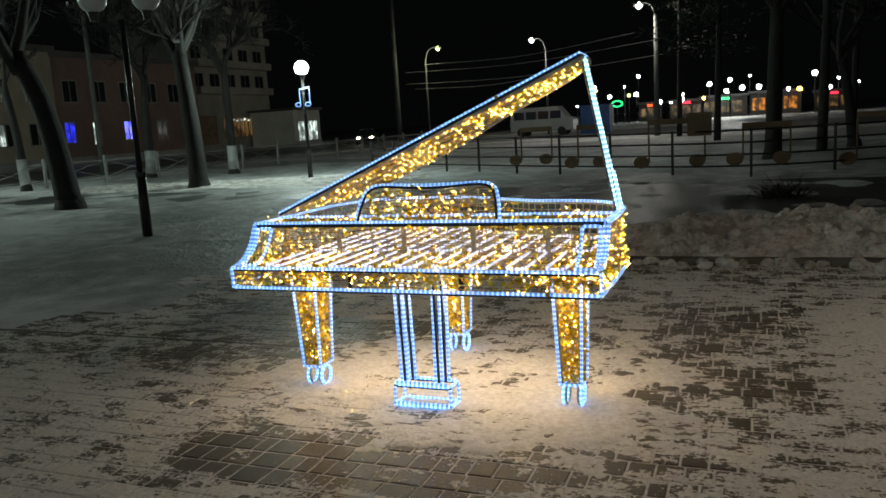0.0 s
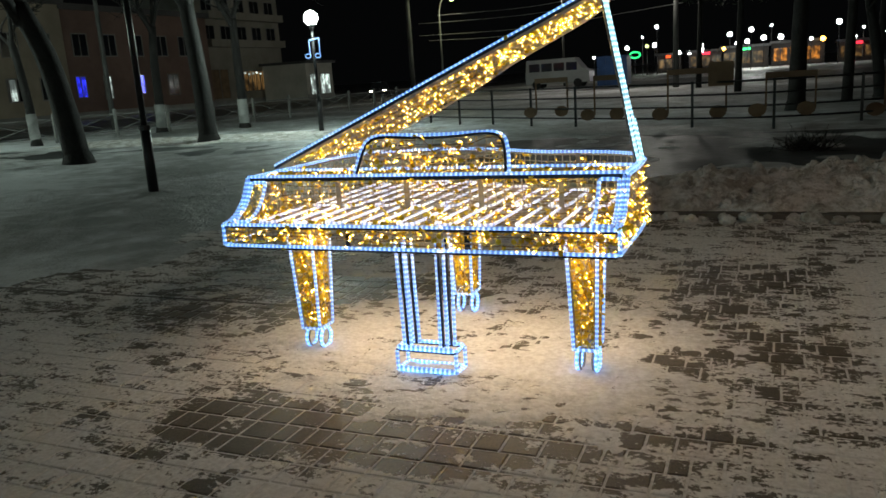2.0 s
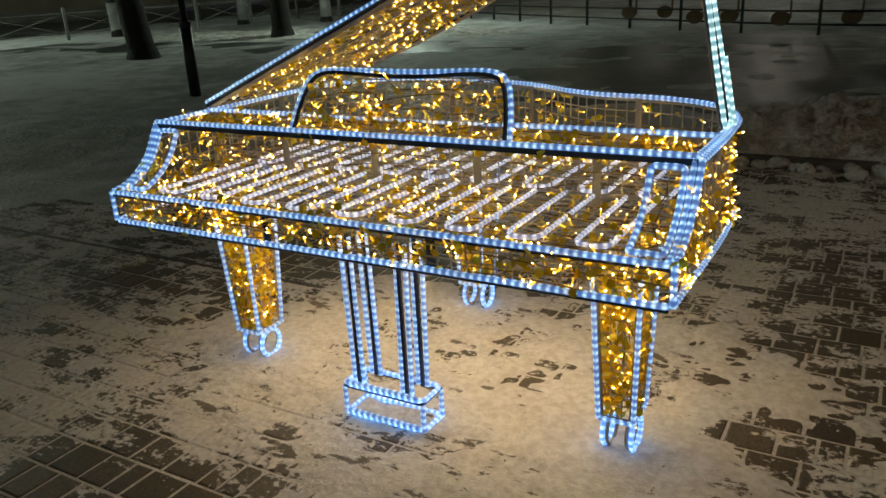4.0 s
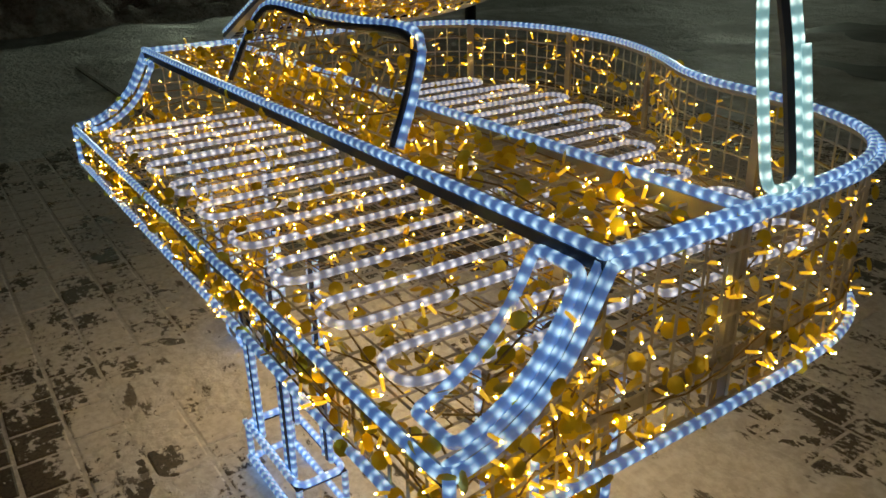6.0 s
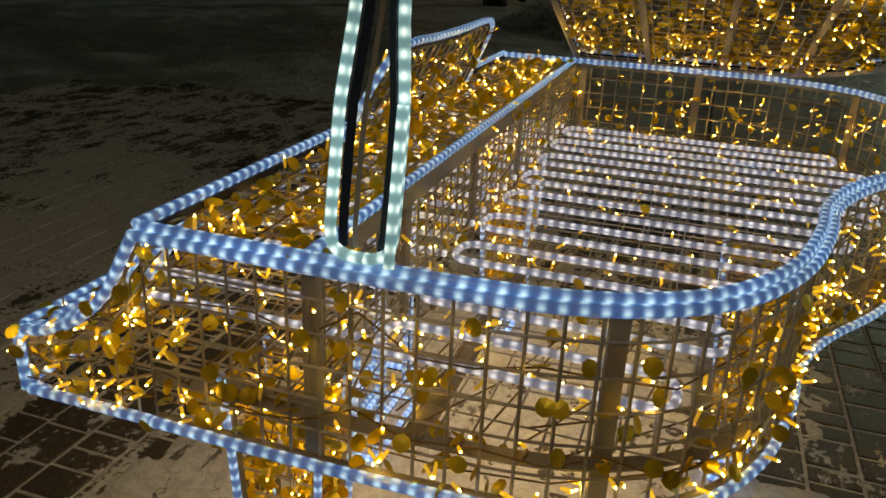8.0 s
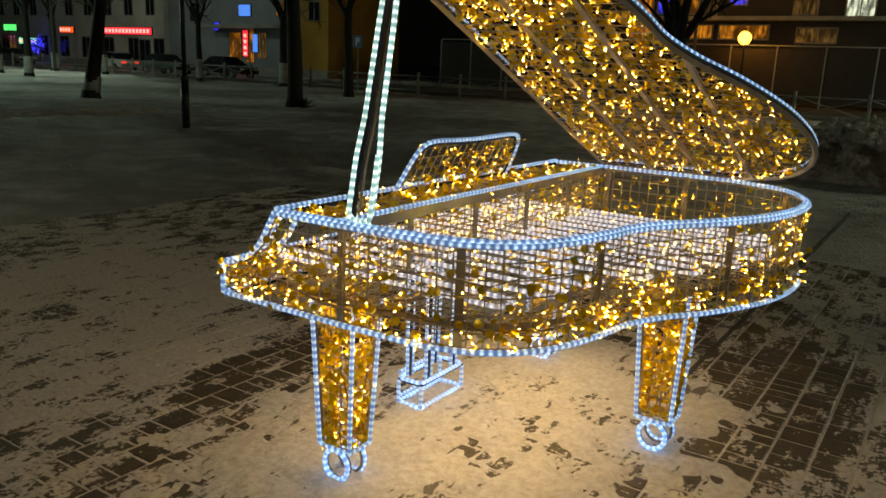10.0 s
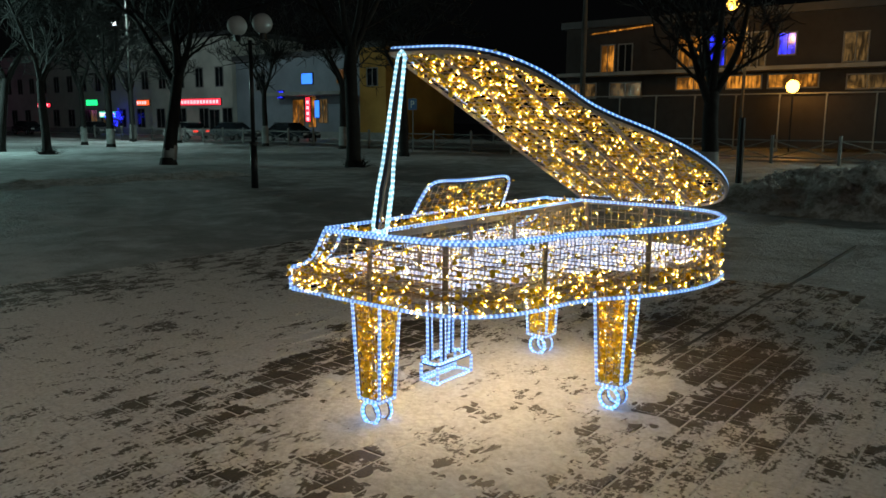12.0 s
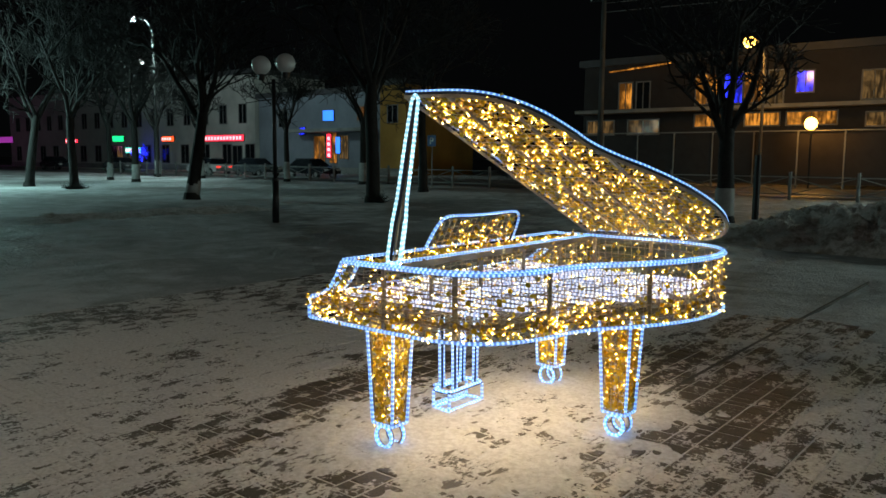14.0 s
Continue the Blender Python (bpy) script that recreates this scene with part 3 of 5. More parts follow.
piece("key_slip_mesh", wire_panel(slip_wall, 43, 3), "wire")
for x in (-1.32, -1.99):
    piece("post", Mesh().box((x - 0.014, FRONT + 0.004, BASE), (x + 0.014, FRONT + 0.014, SLIP)), "dark_steel")
dress(slip_wall, 130, 230, 0.012, (0, -0.5, 0), False, 4)

# key bed: wire mesh floor, thin slats and rope loops that stand for the keys
def bed(u, v):
    return Vector((LEFT + (RIGHT - LEFT) * u, FRONT + (DECK - FRONT) * v, KEYBED - 0.022))


piece("key_bed_mesh", wire_panel(bed, 43, 11), "wire")
for k in range(9):
    x = -0.83 - 0.212 * k
    loop = fillet([(x + 0.052, DECK + 0.01, KEYBED), (x + 0.052, FRONT + 0.055, KEYBED), (x - 0.052, FRONT + 0.055, KEYBED), (x - 0.052, DECK + 0.01, KEYBED)], 0.05)
    piano_rope("key_loop", loop, mat="rope_white", r=0.0078, label="white rope loop standing for a key")
dress(bed, 320, 430, 0.02, (0, 0, 0.6), False, 10)

# front rail, deck and second rail
piece("front_rail_tube", Mesh().box((LEFT, RAIL - 0.010, TOP - 0.016), (RIGHT, RAIL + 0.008, TOP + 0.002)), "dark_steel", "dark painted square steel rail")
piano_rope("front_rail_rope", [(LEFT, RAIL - 0.002, TOP + 0.010), (RIGHT, RAIL - 0.002, TOP + 0.010)], r=0.0095)
piece("deck_rail_tube", Mesh().box((LEFT, DECK - 0.008, TOP - 0.034), (RIGHT, DECK + 0.008, TOP + 0.002)), "cream_steel", "cream steel rail across the body")
piano_rope("deck_rail_rope", [(LEFT, DECK, TOP + 0.010), (RIGHT, DECK, TOP + 0.010)], r=0.009)


def deck(u, v):
    return Vector((LEFT + (RIGHT - LEFT) * u, RAIL + (DECK - RAIL) * v, TOP - 0.012))


def inner_wall(u, v):
    return Vector((LEFT + (RIGHT - LEFT) * u, DECK, KEYBED + (TOP - KEYBED) * v))


piece("deck_mesh", wire_panel(deck, 43, 5), "wire")
piece("inner_wall_mesh", wire_panel(inner_wall, 43, 4), "wire")
for k in range(4):
    x = -0.98 - 0.45 * k
    piece("post", Mesh().box((x - 0.014, DECK - 0.005, KEYBED - 0.05), (x + 0.014, DECK + 0.005, TOP - 0.03)), "cream_steel")
dress(deck, 150, 560, 0.012, (0, 0, 0.5), False, 6)
dress(inner_wall, 26, 20, 0.012, None, False, 4)

# strings: long rope loops on a mesh floor behind the second rail
for k in range(9):
    x = -0.80 - 0.212 * k
    end = min(rim_depth(x - 0.05), rim_depth(x + 0.05)) - 0.10
    loop = fillet([(x + 0.052, DECK + 0.03, KEYBED + 0.004), (x + 0.052, end, KEYBED + 0.004), (x - 0.052, end, KEYBED + 0.004), (x - 0.052, DECK + 0.03, KEYBED + 0.004)], 0.045, True)
    piano_rope("string_loop", loop, True, "rope_white", 0.0078, label="white rope loop standing for a pair of strings")
floor_mesh = Mesh()
for k in range(42):
    x = LEFT + 0.04 + k * 0.05
    floor_mesh.tube([(x, DECK, KEYBED - 0.02), (x, rim_depth(x) - 0.01, KEYBED - 0.02)], 0.0020, 4, caps=False)
for k in range(21):
    y = DECK + 0.05 * k
    xs = [p.x for p in RIM if p.y > y - 0.01]
    floor_mesh.tube([(min(xs), y, KEYBED - 0.02), (max(xs), y, KEYBED - 0.02)], 0.0020, 4, caps=False)
piece("string_floor_mesh", floor_mesh, "wire")


def soundboard(u, v):
    x = LEFT + 0.03 + (RIGHT - LEFT - 0.06) * u
    return Vector((x, DECK + (rim_depth(x) - 0.05 - DECK) * v, KEYBED - 0.018))


dress(soundboard, 170, 60, 0.015, (0, 0, 0.5), False, 8)
for y in (4.55, 4.95):
    xs = [p.x for p in RIM if p.y > y]
    piece("cross_bar", Mesh().box((min(xs), y - 0.015, KEYBED - 0.05), (max(xs), y + 0.015, KEYBED - 0.03)), "cream_steel")

# music desk
D0, D1, DY, DZ, DH, LEAN_BACK = -2.07, -1.20, 4.15, TOP + 0.005, 0.225, 0.11


def desk_at(u, h):
    return Vector((D0 + (D1 - D0) * u, DY + LEAN_BACK * h / DH, DZ + h))


shape = [(0.0, 0.0), (0.015, 0.10), (0.045, 0.18), (0.10, 0.213), (0.2, 0.218), (0.35, 0.212), (0.5, 0.208), (0.65, 0.212), (0.8, 0.220), (0.90, 0.216), (0.955, 0.185), (0.985, 0.10), (1.0, 0.0)]
edge = spline([desk_at(u, h * 0.90) for u, h in shape], 0.025)
desk_mid = desk_at(0.5, 0.03)
desk_out = [(p - desk_mid).normalized() for p in edge]
desk = piece("music_desk", Mesh().tube([p - o * 0.004 + Vector((0, -0.004, 0)) for p, o in zip(edge, desk_out)], 0.008, 6), "dark_steel", "music desk frame of dark steel tube", True)
piano_rope("rope", [p + o * 0.012 + Vector((0, 0.002, 0.002)) for p, o in zip(edge, desk_out)], parent=desk, r=0.009)


def desk_panel(u, v):
    return desk_at(0.03 + 0.94 * u, 0.01 + 0.172 * v)


part("mesh_panel", wire_panel(desk_panel, 16, 4), M["wire"], desk)
dress(desk_panel, 55, 75, 0.012, None, False, 4)

# lid: hinged on the long straight side, held open by the prop
LID_ANGLE, HINGE_Z = 22.9, 1.073
LID = Matrix.Translation((LEFT, 0, HINGE_Z)) @ Matrix.Rotation(-radians(LID_ANGLE), 4, "Y") @ Matrix.Translation((-LEFT, 0, 0))
edge = [p for p in RIM if p.y > DECK]
edge = [Vector((RIGHT, DECK + 0.005, 0))] + edge + [Vector((LEFT, DECK + 0.005, 0))]
lid_line = [LID @ Vector((p.x + 0.0, p.y, 0)) for p in edge]
lid_up = LID.to_3x3() @ Vector((0, 0, 1))
lid = piece("lid", Mesh().tube(lid_line, 0.012, 4, True), "cream_steel", "open lid frame filled with gold sequins and warm lights")
part("outer_tube", Mesh().tube([p + lid_up * 0.010 for p in lid_line], 0.013, 6, True), M["dark_steel"], lid, "dark painted steel tube", True)
part("rope", Mesh().tube([p + lid_up * 0.024 for p in lid_line], 0.0095, 6, True), M["rope"], lid, "", True)
for y in (4.66, 4.92, 5.17):
    xs = [p.x for p in RIM if p.y > y]
    a, b = min(xs), max(xs)
    part("rib", Mesh().box((a, y - 0.010, -0.006), (b, y + 0.010, 0.006), LID), M["cream_steel"], lid)
lid_mesh = Mesh()
for k in range(42):
    x = LEFT + 0.04 + k * 0.05
    lid_mesh.tube([LID @ Vector((x, DECK, 0)), LID @ Vector((x, rim_depth(x) - 0.01, 0))], 0.0020, 4, caps=False)
for k in range(21):
    y = DECK + 0.05 * k
    xs = [p.x for p in RIM if p.y > y - 0.01]
    lid_mesh.tube([LID @ Vector((min(xs), y, 0)), LID @ Vector((max(xs), y, 0))], 0.0020, 4, caps=False)
part("mesh_panel", lid_mesh, M["wire"], lid)


def lid_face(u, v):
    x = LEFT + 0.05 + (RIGHT - LEFT - 0.11) * u
    return LID @ Vector((x, DECK + 0.025 + (rim_depth(x) - 0.06 - DECK) * v, 0.012))


dress(lid_face, 540, 2200, 0.008, -lid_up * 0.7, False, 26)

# lid prop: a narrow closed loop of rope on two dark bars
foot, head = Vector((RIGHT - 0.005, 4.468, TOP + 0.02)), Vector((-0.765, 4.464, 1.915))
prop_dir = (head - foot).normalized()
prop_side = Vector((0, 1, 0))
widths = [(0.0, 0.020), (0.012, 0.042), (0.04, 0.047), (0.24, 0.046), (0.38, 0.034), (0.7, 0.030), (0.97, 0.022), (1.0, 0.008)]
right_leg = [foot.lerp(head, s) + prop_side * w for s, w in widths]
left_leg = [foot.lerp(head, s) - prop_side * w for s, w in widths]
inward = Vector((0, 0.015, 0))
prop = piece("lid_prop", Mesh().tube(spline([q - inward for q in right_leg[1:-1]], 0.05), 0.009, 4), "dark_steel", "lid prop of two dark bars edged with rope light")
part("bar", Mesh().tube(spline([q + inward for q in left_leg[1:-1]], 0.05), 0.009, 4), M["dark_steel"], prop)
away = Vector((0.010, 0, 0.003))
part("rope", Mesh().tube(fillet([p + away for p in right_leg] + [p + away for p in left_leg[::-1]], 0.02, True), 0.0085, 6, True), M["rope_cyan"], prop, "", True)
part("stay", Mesh().tube(spline([q + inward * 1.9 - away for q in left_leg[1:-1]], 0.05), 0.005, 4), M["cream_steel"], prop)
part("latch", Mesh().tube([foot.lerp(head, k) + Vector((0.020, 0.047, 0)) for k in (0.0, 0.12, 0.25)], 0.008, 6), M["rope_cyan"], prop, "", True)

# legs
def leg(cx, cy):
    wx, wy, bx, by, z1, z0 = 0.070, 0.090, 0.050, 0.064, BASE, 0.145
    def corner(sx, sy, k):
        return Vector((cx + sx * (bx + (wx - bx) * k), cy + sy * (by + (wy - by) * k), z0 + (z1 - z0) * k))
    frame_mesh = Mesh()
    for sx, sy in ((-1, -1), (1, -1), (1, 1), (-1, 1)):
        frame_mesh.tube([corner(sx, sy, 0), corner(sx, sy, 1)], 0.007, 4)
    for k in (0.0, 0.97):
        frame_mesh.tube([corner(-1, -1, k), corner(1, -1, k), corner(1, 1, k), corner(-1, 1, k)], 0.007, 4, True)
    ob = piece("leg", frame_mesh, "cream_steel", "tapering mesh leg wrapped in rope light and gold sequins")
    for sx, sy in ((-1, -1), (1, -1), (1, 1), (-1, 1)):
        out = Vector((sx * 0.010, sy * 0.010, 0))
        part("rope", Mesh().tube([corner(sx, sy, 0) + out, corner(sx, sy, 1) + out], 0.0085, 6), M["rope"], ob, "", True)
    part("rope", Mesh().tube([corner(sx, sy, 0) + Vector((sx * 0.01, sy * 0.01, -0.004)) for sx, sy in ((-1, -1), (1, -1), (1, 1), (-1, 1))], 0.0085, 6, True), M["rope"], ob, "", True)
    for a, b in (((-1, -1), (1, -1)), ((1, -1), (1, 1)), ((1, 1), (-1, 1)), ((-1, 1), (-1, -1))):
        def face(u, v, a=a, b=b):
            return corner(*a, v).lerp(corner(*b, v), u)
        part("mesh_panel", wire_panel(face, 3, 11), M["wire"], ob)
        dress(lambda u, v: face(0.1 + 0.8 * u, 0.02 + 0.96 * v), 26, 140, 0.008, None, False, 3)
    for sx in (-1, 1):
        ring = [Vector((cx + sx * 0.05, cy + math.cos(w) * 0.058, 0.070 + math.sin(w) * 0.060)) for w in [2 * math.pi * k / 20 for k in range(20)]]
        wheel = part("wheel", Mesh().tube(ring, 0.0095, 6, True), M["rope_low"], ob, "castor drawn as a ring of rope light", True)
        part("rim", Mesh().tube([p + Vector((-sx * 0.016, 0, 0)) for p in ring], 0.007, 4, True), M["cream_steel"], wheel)
    return ob


for cx, cy in ((-2.475, 4.24), (-0.822, 4.22), (-1.83, 5.10)):
    leg(cx, cy)

# pedal lyre
X0, X1, Y0, Y1, H = -1.82, -1.475, 3.985, 4.115, 0.125
lyre = piece("pedal_lyre", Mesh().tube([(X0, Y0, H), (X1, Y0, H), (X1, Y1, H), (X0, Y1, H)], 0.008, 4, True), "dark_steel", "pedal box and posts outlined in rope light")
for z in (0.014, H + 0.010):
    part("box_rope", Mesh().tube(fillet([(X0, Y0, z), (X1, Y0, z), (X1, Y1, z), (X0, Y1, z)], 0.03, True), 0.0095, 6, True), M["rope_low"], lyre, "", True)
    part("box_rope", Mesh().tube(fillet([(X0 + 0.015, Y0 - 0.012, z + 0.018), (X1 - 0.015, Y0 - 0.012, z + 0.018)], 0.03), 0.0085, 6), M["rope"], lyre, "", True)
for x in (X0, X1):
    for y in (Y0, Y1):
        part("box_rope", Mesh().tube([(x, y, 0.01), (x, y, H)], 0.0095, 6), M["rope"], lyre, "", True)
for x, t in ((-1.755, 0.012), (-1.545, -0.012)):
    for y in (Y0 + 0.012, Y1 - 0.012):
        for d in (-0.020, 0.020):
            part("post_rope", Mesh().tube([(x + d, y, H + 0.005), (x + d - t, y, BASE)], 0.0085, 6), M["rope"], lyre, "", True)
        part("post", Mesh().box((x - 0.006, y - 0.006, H), (x + 0.006, y + 0.006, BASE)), M["dark_steel"], lyre)

piece("junction_box", Mesh().box((-1.93, 5.33, BASE - 0.05), (-1.79, 5.39, BASE - 0.005)), "cream_steel", "small pale plastic cable box")

# the gathered lights
one_bulb, one_sequin = Mesh(), Mesh()
bulb_mesh(one_bulb, Matrix.Identity(4))
sequin_mesh(one_sequin, Matrix.Identity(4))
bulb_data, sequin_data = one_bulb.data("bulb", M["bulb"]), one_sequin.data("sequin", M["sequin"])
for name, data, poses in (("fairy_light_bulb", bulb_data, near_bulbs), ("gold_sequin", sequin_data, near_sequins)):
    for m in poses:
        ob = new(name, data)
        ob.parent = piano
        ob.matrix_parent_inverse = piano_inverse
        ob.matrix_basis = m
piece("fairy_lighting", bulbs, "bulb", "hundreds of warm white fairy lights", kind="stuff")
piece("sequin_filling", sequins, "sequin", "hundreds of round gold sequins", kind="stuff")
piece("fairy_light_cable", cables, "cable", "thin cables of the fairy lights", kind="stuff")

# ---- the square: kerbs and heaped snow ----
def bar(lo, hi, m=None):
    return Mesh().box(lo, hi, m)


thing("kerb", bar((-9.5, 4.955, -0.02), (-2.72, 4.985, 0.006)), M["kerb"], "dark flush kerb strip between pavers and lawn", "kerb", kind="structure")
for k in range(9):
    thing("kerb", bar((-2.2 + k * 1.005, 8.45, -0.02), (-2.2 + k * 1.005 + 1.0, 8.60, 0.055)), M["kerb"], "dirty concrete kerb stone at the plaza's edge", "kerb", kind="structure")


def snow_heap(name, x0, x1, y0, y1, top, seed, label, step=0.09, ridge=0.35, lumps=0):
    """Shovelled snow, lumpy, fading to the ground at its edges."""
    xs, ys = np.arange(x0, x1 + step, step), np.arange(y0, y1 + step, step)

    def height(x, y):
        u, v = (x - x0) / (x1 - x0), (y - y0) / (y1 - y0)
        wob = (grid_noise(x, y, 1.1, seed) - 0.5) * 0.16
        cross = np.clip((v + wob) / ridge, 0, 1) * np.clip((1.02 - v - wob) / (1 - ridge), 0, 1)
        ends = np.clip(u / 0.12, 0, 1) * np.clip((1 - u) / 0.12, 0, 1)
        chunk = 1 - np.abs(2 * grid_noise(x + 0.3 * y, y, 0.42, seed + 2) - 1)
        bits = 1 - np.abs(2 * grid_noise(x, y + 0.4 * x, 0.19, seed + 3) - 1)
        lumps = grid_noise(x, y, 0.8, seed + 1) * 0.45 + chunk * 0.42 + bits * 0.34 + grid_noise(x, y, 0.08, seed + 4) * 0.16
        return top * np.sqrt(np.clip(cross * ends, 0, 1)) * (lumps - 0.08) - 0.03

    ob = thing(name, sheet(xs, ys, height), M["heap"], label, "snow", smooth=True)
    if lumps:
        rng, chunks = random.Random(seed), Mesh()
        while lumps:
            x, y, r = rng.uniform(x0 + 0.3, x1 - 0.3), rng.uniform(y0 + 0.05, y0 + 0.55 * (y1 - y0)), min(0.10, 0.02 + rng.expovariate(38.0))
            z = float(height(np.array([x]), np.array([y]))[0])
            if z < 0.02:
                continue
            lumps -= 1
            ball_mesh = bmesh.new()
            bmesh.ops.create_icosphere(ball_mesh, subdivisions=2, radius=r)
            turn = pose(x, y, z, rng.uniform(0, 360), rng.uniform(0, 360), 0)
            squash = Vector((rng.uniform(0.7, 1.3), rng.uniform(0.7, 1.2), rng.uniform(0.55, 0.9)))
            points = [turn @ Vector((v.co.x * squash.x * rng.uniform(0.8, 1.12), v.co.y * squash.y * rng.uniform(0.8, 1.12), v.co.z * squash.z)) for v in ball_mesh.verts]
            chunks.add(points, [[v.index for v in f.verts] for f in ball_mesh.faces])
            ball_mesh.free()
        part("snow_lumps", chunks, M["heap"], ob, "broken lumps of shovelled snow", True, "stuff")
    return ob


snow_heap("snow_bank", -1.75, 7.5, 8.52, 11.6, 0.43, 21, "shovelled lumpy snow bank behind the kerb", 0.045, 0.22, 650)
snow_heap("snow_bank", -22.0, -12.6, 1.2, 9.0, 0.85, 31, "large heap of shovelled snow by the street", 0.13, 0.4, 260)
snow_heap("snow_ridge", -13.0, -5.5, -13.6, -11.6, 0.22, 41, "low ridge of cleared snow", 0.1)
snow_heap("snow_ridge", -24.0, -9.5, 20.0, 24.0, 0.16, 43, "low ridge of cleared snow", 0.16)
lumps = random.Random(8)
for k in range(80):
    x, r = lumps.uniform(-1.5, 4.6), lumps.uniform(0.02, 0.085)
    m = Mesh()
    bm = bmesh.new()
    bmesh.ops.create_icosphere(bm, subdivisions=2, radius=r)
    for v in bm.verts:
        v.co *= lumps.uniform(0.75, 1.15)
        v.co.z *= 0.7
    m.add([v.co.copy() for v in bm.verts], [[v.index for v in f.verts] for f in bm.faces])
    bm.free()
    ob = thing("snow_clod", m, M["heap"], "small clod of snow fallen on the pavers", "snow", "snow clods by the kerb", smooth=True)
    ob.location = (x, 8.50 - r - abs(lumps.gauss(0, 0.10)), r * 0.5)


def icy_path(x0, x1, y0, y1, seed, label):
    """A trodden icy strip that melts into the snow at ragged edges."""
    def height(x, y):
        u = np.minimum.reduce([x - x0, x1 - x, y - y0, y1 - y])
        return np.clip(u * 0.05, 0, 0.034) - 0.03 + (grid_noise(x, y, 0.9, seed) - 0.5) * 0.03

    thing("icy_path", sheet(np.arange(x0, x1, 0.25), np.arange(y0, y1, 0.25), height), M["ice"], label, "path", kind="structure", smooth=True)


icy_path(-6.0, 14.0, 10.8, 18.6, 51, "dark trodden ice between snow bank and railing")
icy_path(-26.0, -6.5, 16.6, 19.8, 52, "dark trodden path across the snowy lawn")

# ---- lamps ----
def ball(mesh, c, r, rings=8, seg=14):
    verts = [(c[0], c[1], c[2] + r)]
    for i in range(1, rings):
        t = math.pi * i / rings
        verts += [(c[0] + r * math.sin(t) * math.cos(2 * math.pi * k / seg), c[1] + r * math.sin(t) * math.sin(2 * math.pi * k / seg), c[2] + r * math.cos(t)) for k in range(seg)]
    verts.append((c[0], c[1], c[2] - r))
    faces = [(0, 1 + k, 1 + (k + 1) % seg) for k in range(seg)]
    for i in range(rings - 2):
        faces += [(1 + i * seg + k, 1 + (i + 1) * seg + k, 1 + (i + 1) * seg + (k + 1) % seg, 1 + i * seg + (k + 1) % seg) for k in range(seg)]
    last = len(verts) - 1
    faces += [(last, 1 + (rings - 2) * seg + (k + 1) % seg, 1 + (rings - 2) * seg + k) for k in range(seg)]
    return mesh.add(verts, faces)


def park_lamp(x, y, high, globes, lit, turn, label):
    ob = empty("park_lamp", label, "street lamp", (x, y, 0))
    ob.rotation_euler[2] = radians(turn)
    part("pole", Mesh().tube([(0, 0, 0), (0, 0, 1.05)], 0.085, 10).tube([(0, 0, 1.05), (0, 0, high - 0.35)], 0.05, 10), M["black"], ob, "", True)
    part("collar", Mesh().tube([(0, 0, 1.02), (0, 0, 1.10)], 0.095, 10), M["black"], ob)
    spots = [(-0.42, 0), (0.42, 0.0)] if globes == 2 else [(0, 0)]
    for gx, gy in spots:
        if globes == 2:
            part("arm", Mesh().tube(spline([(0, 0, high - 0.42), (gx * 0.6, 0, high - 0.46), (gx, 0, high - 0.34)], 0.08), 0.022, 6), M["black"], ob, "", True)
        holder = part("holder", Mesh().tube([(gx, gy, high - 0.36), (gx, gy, high - 0.20)], 0.07, 8, r_end=0.10), M["black"], ob)
        globe = ball(Mesh(), (gx, gy, high), 0.235)
        part("globe", globe, M["globe_lit" if lit else "globe"], ob, "glowing white globe" if lit else "unlit frosted globe", True).visible_shadow = False
    return ob


park_lamp(-9.55, 10.5, 3.95, 2, False, 32, "black park lamp with two unlit white globes")
park_lamp(-9.88, -8.22, 3.82, 2, False, 95, "black park lamp with two unlit white globes")
park_lamp(-13.94, 23.17, 3.72, 1, True, 0, "black park lamp with one shining globe")

note = empty("music_note_light", "blue-white rope-light music note hung on the lamp post", "light decoration", (-13.80, 23.0, 2.45), "")
note.rotation_euler[2] = radians(32)
for dx in (-0.16, 0.16):
    part("note_head", Mesh().tube([(dx - 0.07 + math.cos(w) * 0.09, 0, 0.06 + math.sin(w) * 0.065) for w in [math.pi * k / 6 for k in range(12)]], 0.02, 6, True), M["rope"], note, "", True)
    part("stem", Mesh().tube([(dx, 0, 0.08), (dx, 0, 0.58 + dx * 0.2)], 0.02, 6), M["rope"], note, "", True)
part("beam", Mesh().tube([(-0.16, 0, 0.55), (0.16, 0, 0.615)], 0.028, 6), M["rope"], note, "", True)


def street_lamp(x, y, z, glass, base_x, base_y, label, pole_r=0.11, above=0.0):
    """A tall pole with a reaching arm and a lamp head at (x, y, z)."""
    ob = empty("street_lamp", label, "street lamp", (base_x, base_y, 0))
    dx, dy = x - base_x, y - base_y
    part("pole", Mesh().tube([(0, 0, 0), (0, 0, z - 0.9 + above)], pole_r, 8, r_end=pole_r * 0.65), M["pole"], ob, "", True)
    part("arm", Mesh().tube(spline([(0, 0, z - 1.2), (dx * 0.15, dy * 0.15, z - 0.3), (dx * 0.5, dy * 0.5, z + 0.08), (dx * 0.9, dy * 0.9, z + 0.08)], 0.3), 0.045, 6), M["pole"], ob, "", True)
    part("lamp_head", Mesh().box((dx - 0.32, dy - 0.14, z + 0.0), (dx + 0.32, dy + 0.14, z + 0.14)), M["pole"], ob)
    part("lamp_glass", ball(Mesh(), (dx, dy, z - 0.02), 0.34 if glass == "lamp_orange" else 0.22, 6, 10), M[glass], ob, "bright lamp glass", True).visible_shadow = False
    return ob


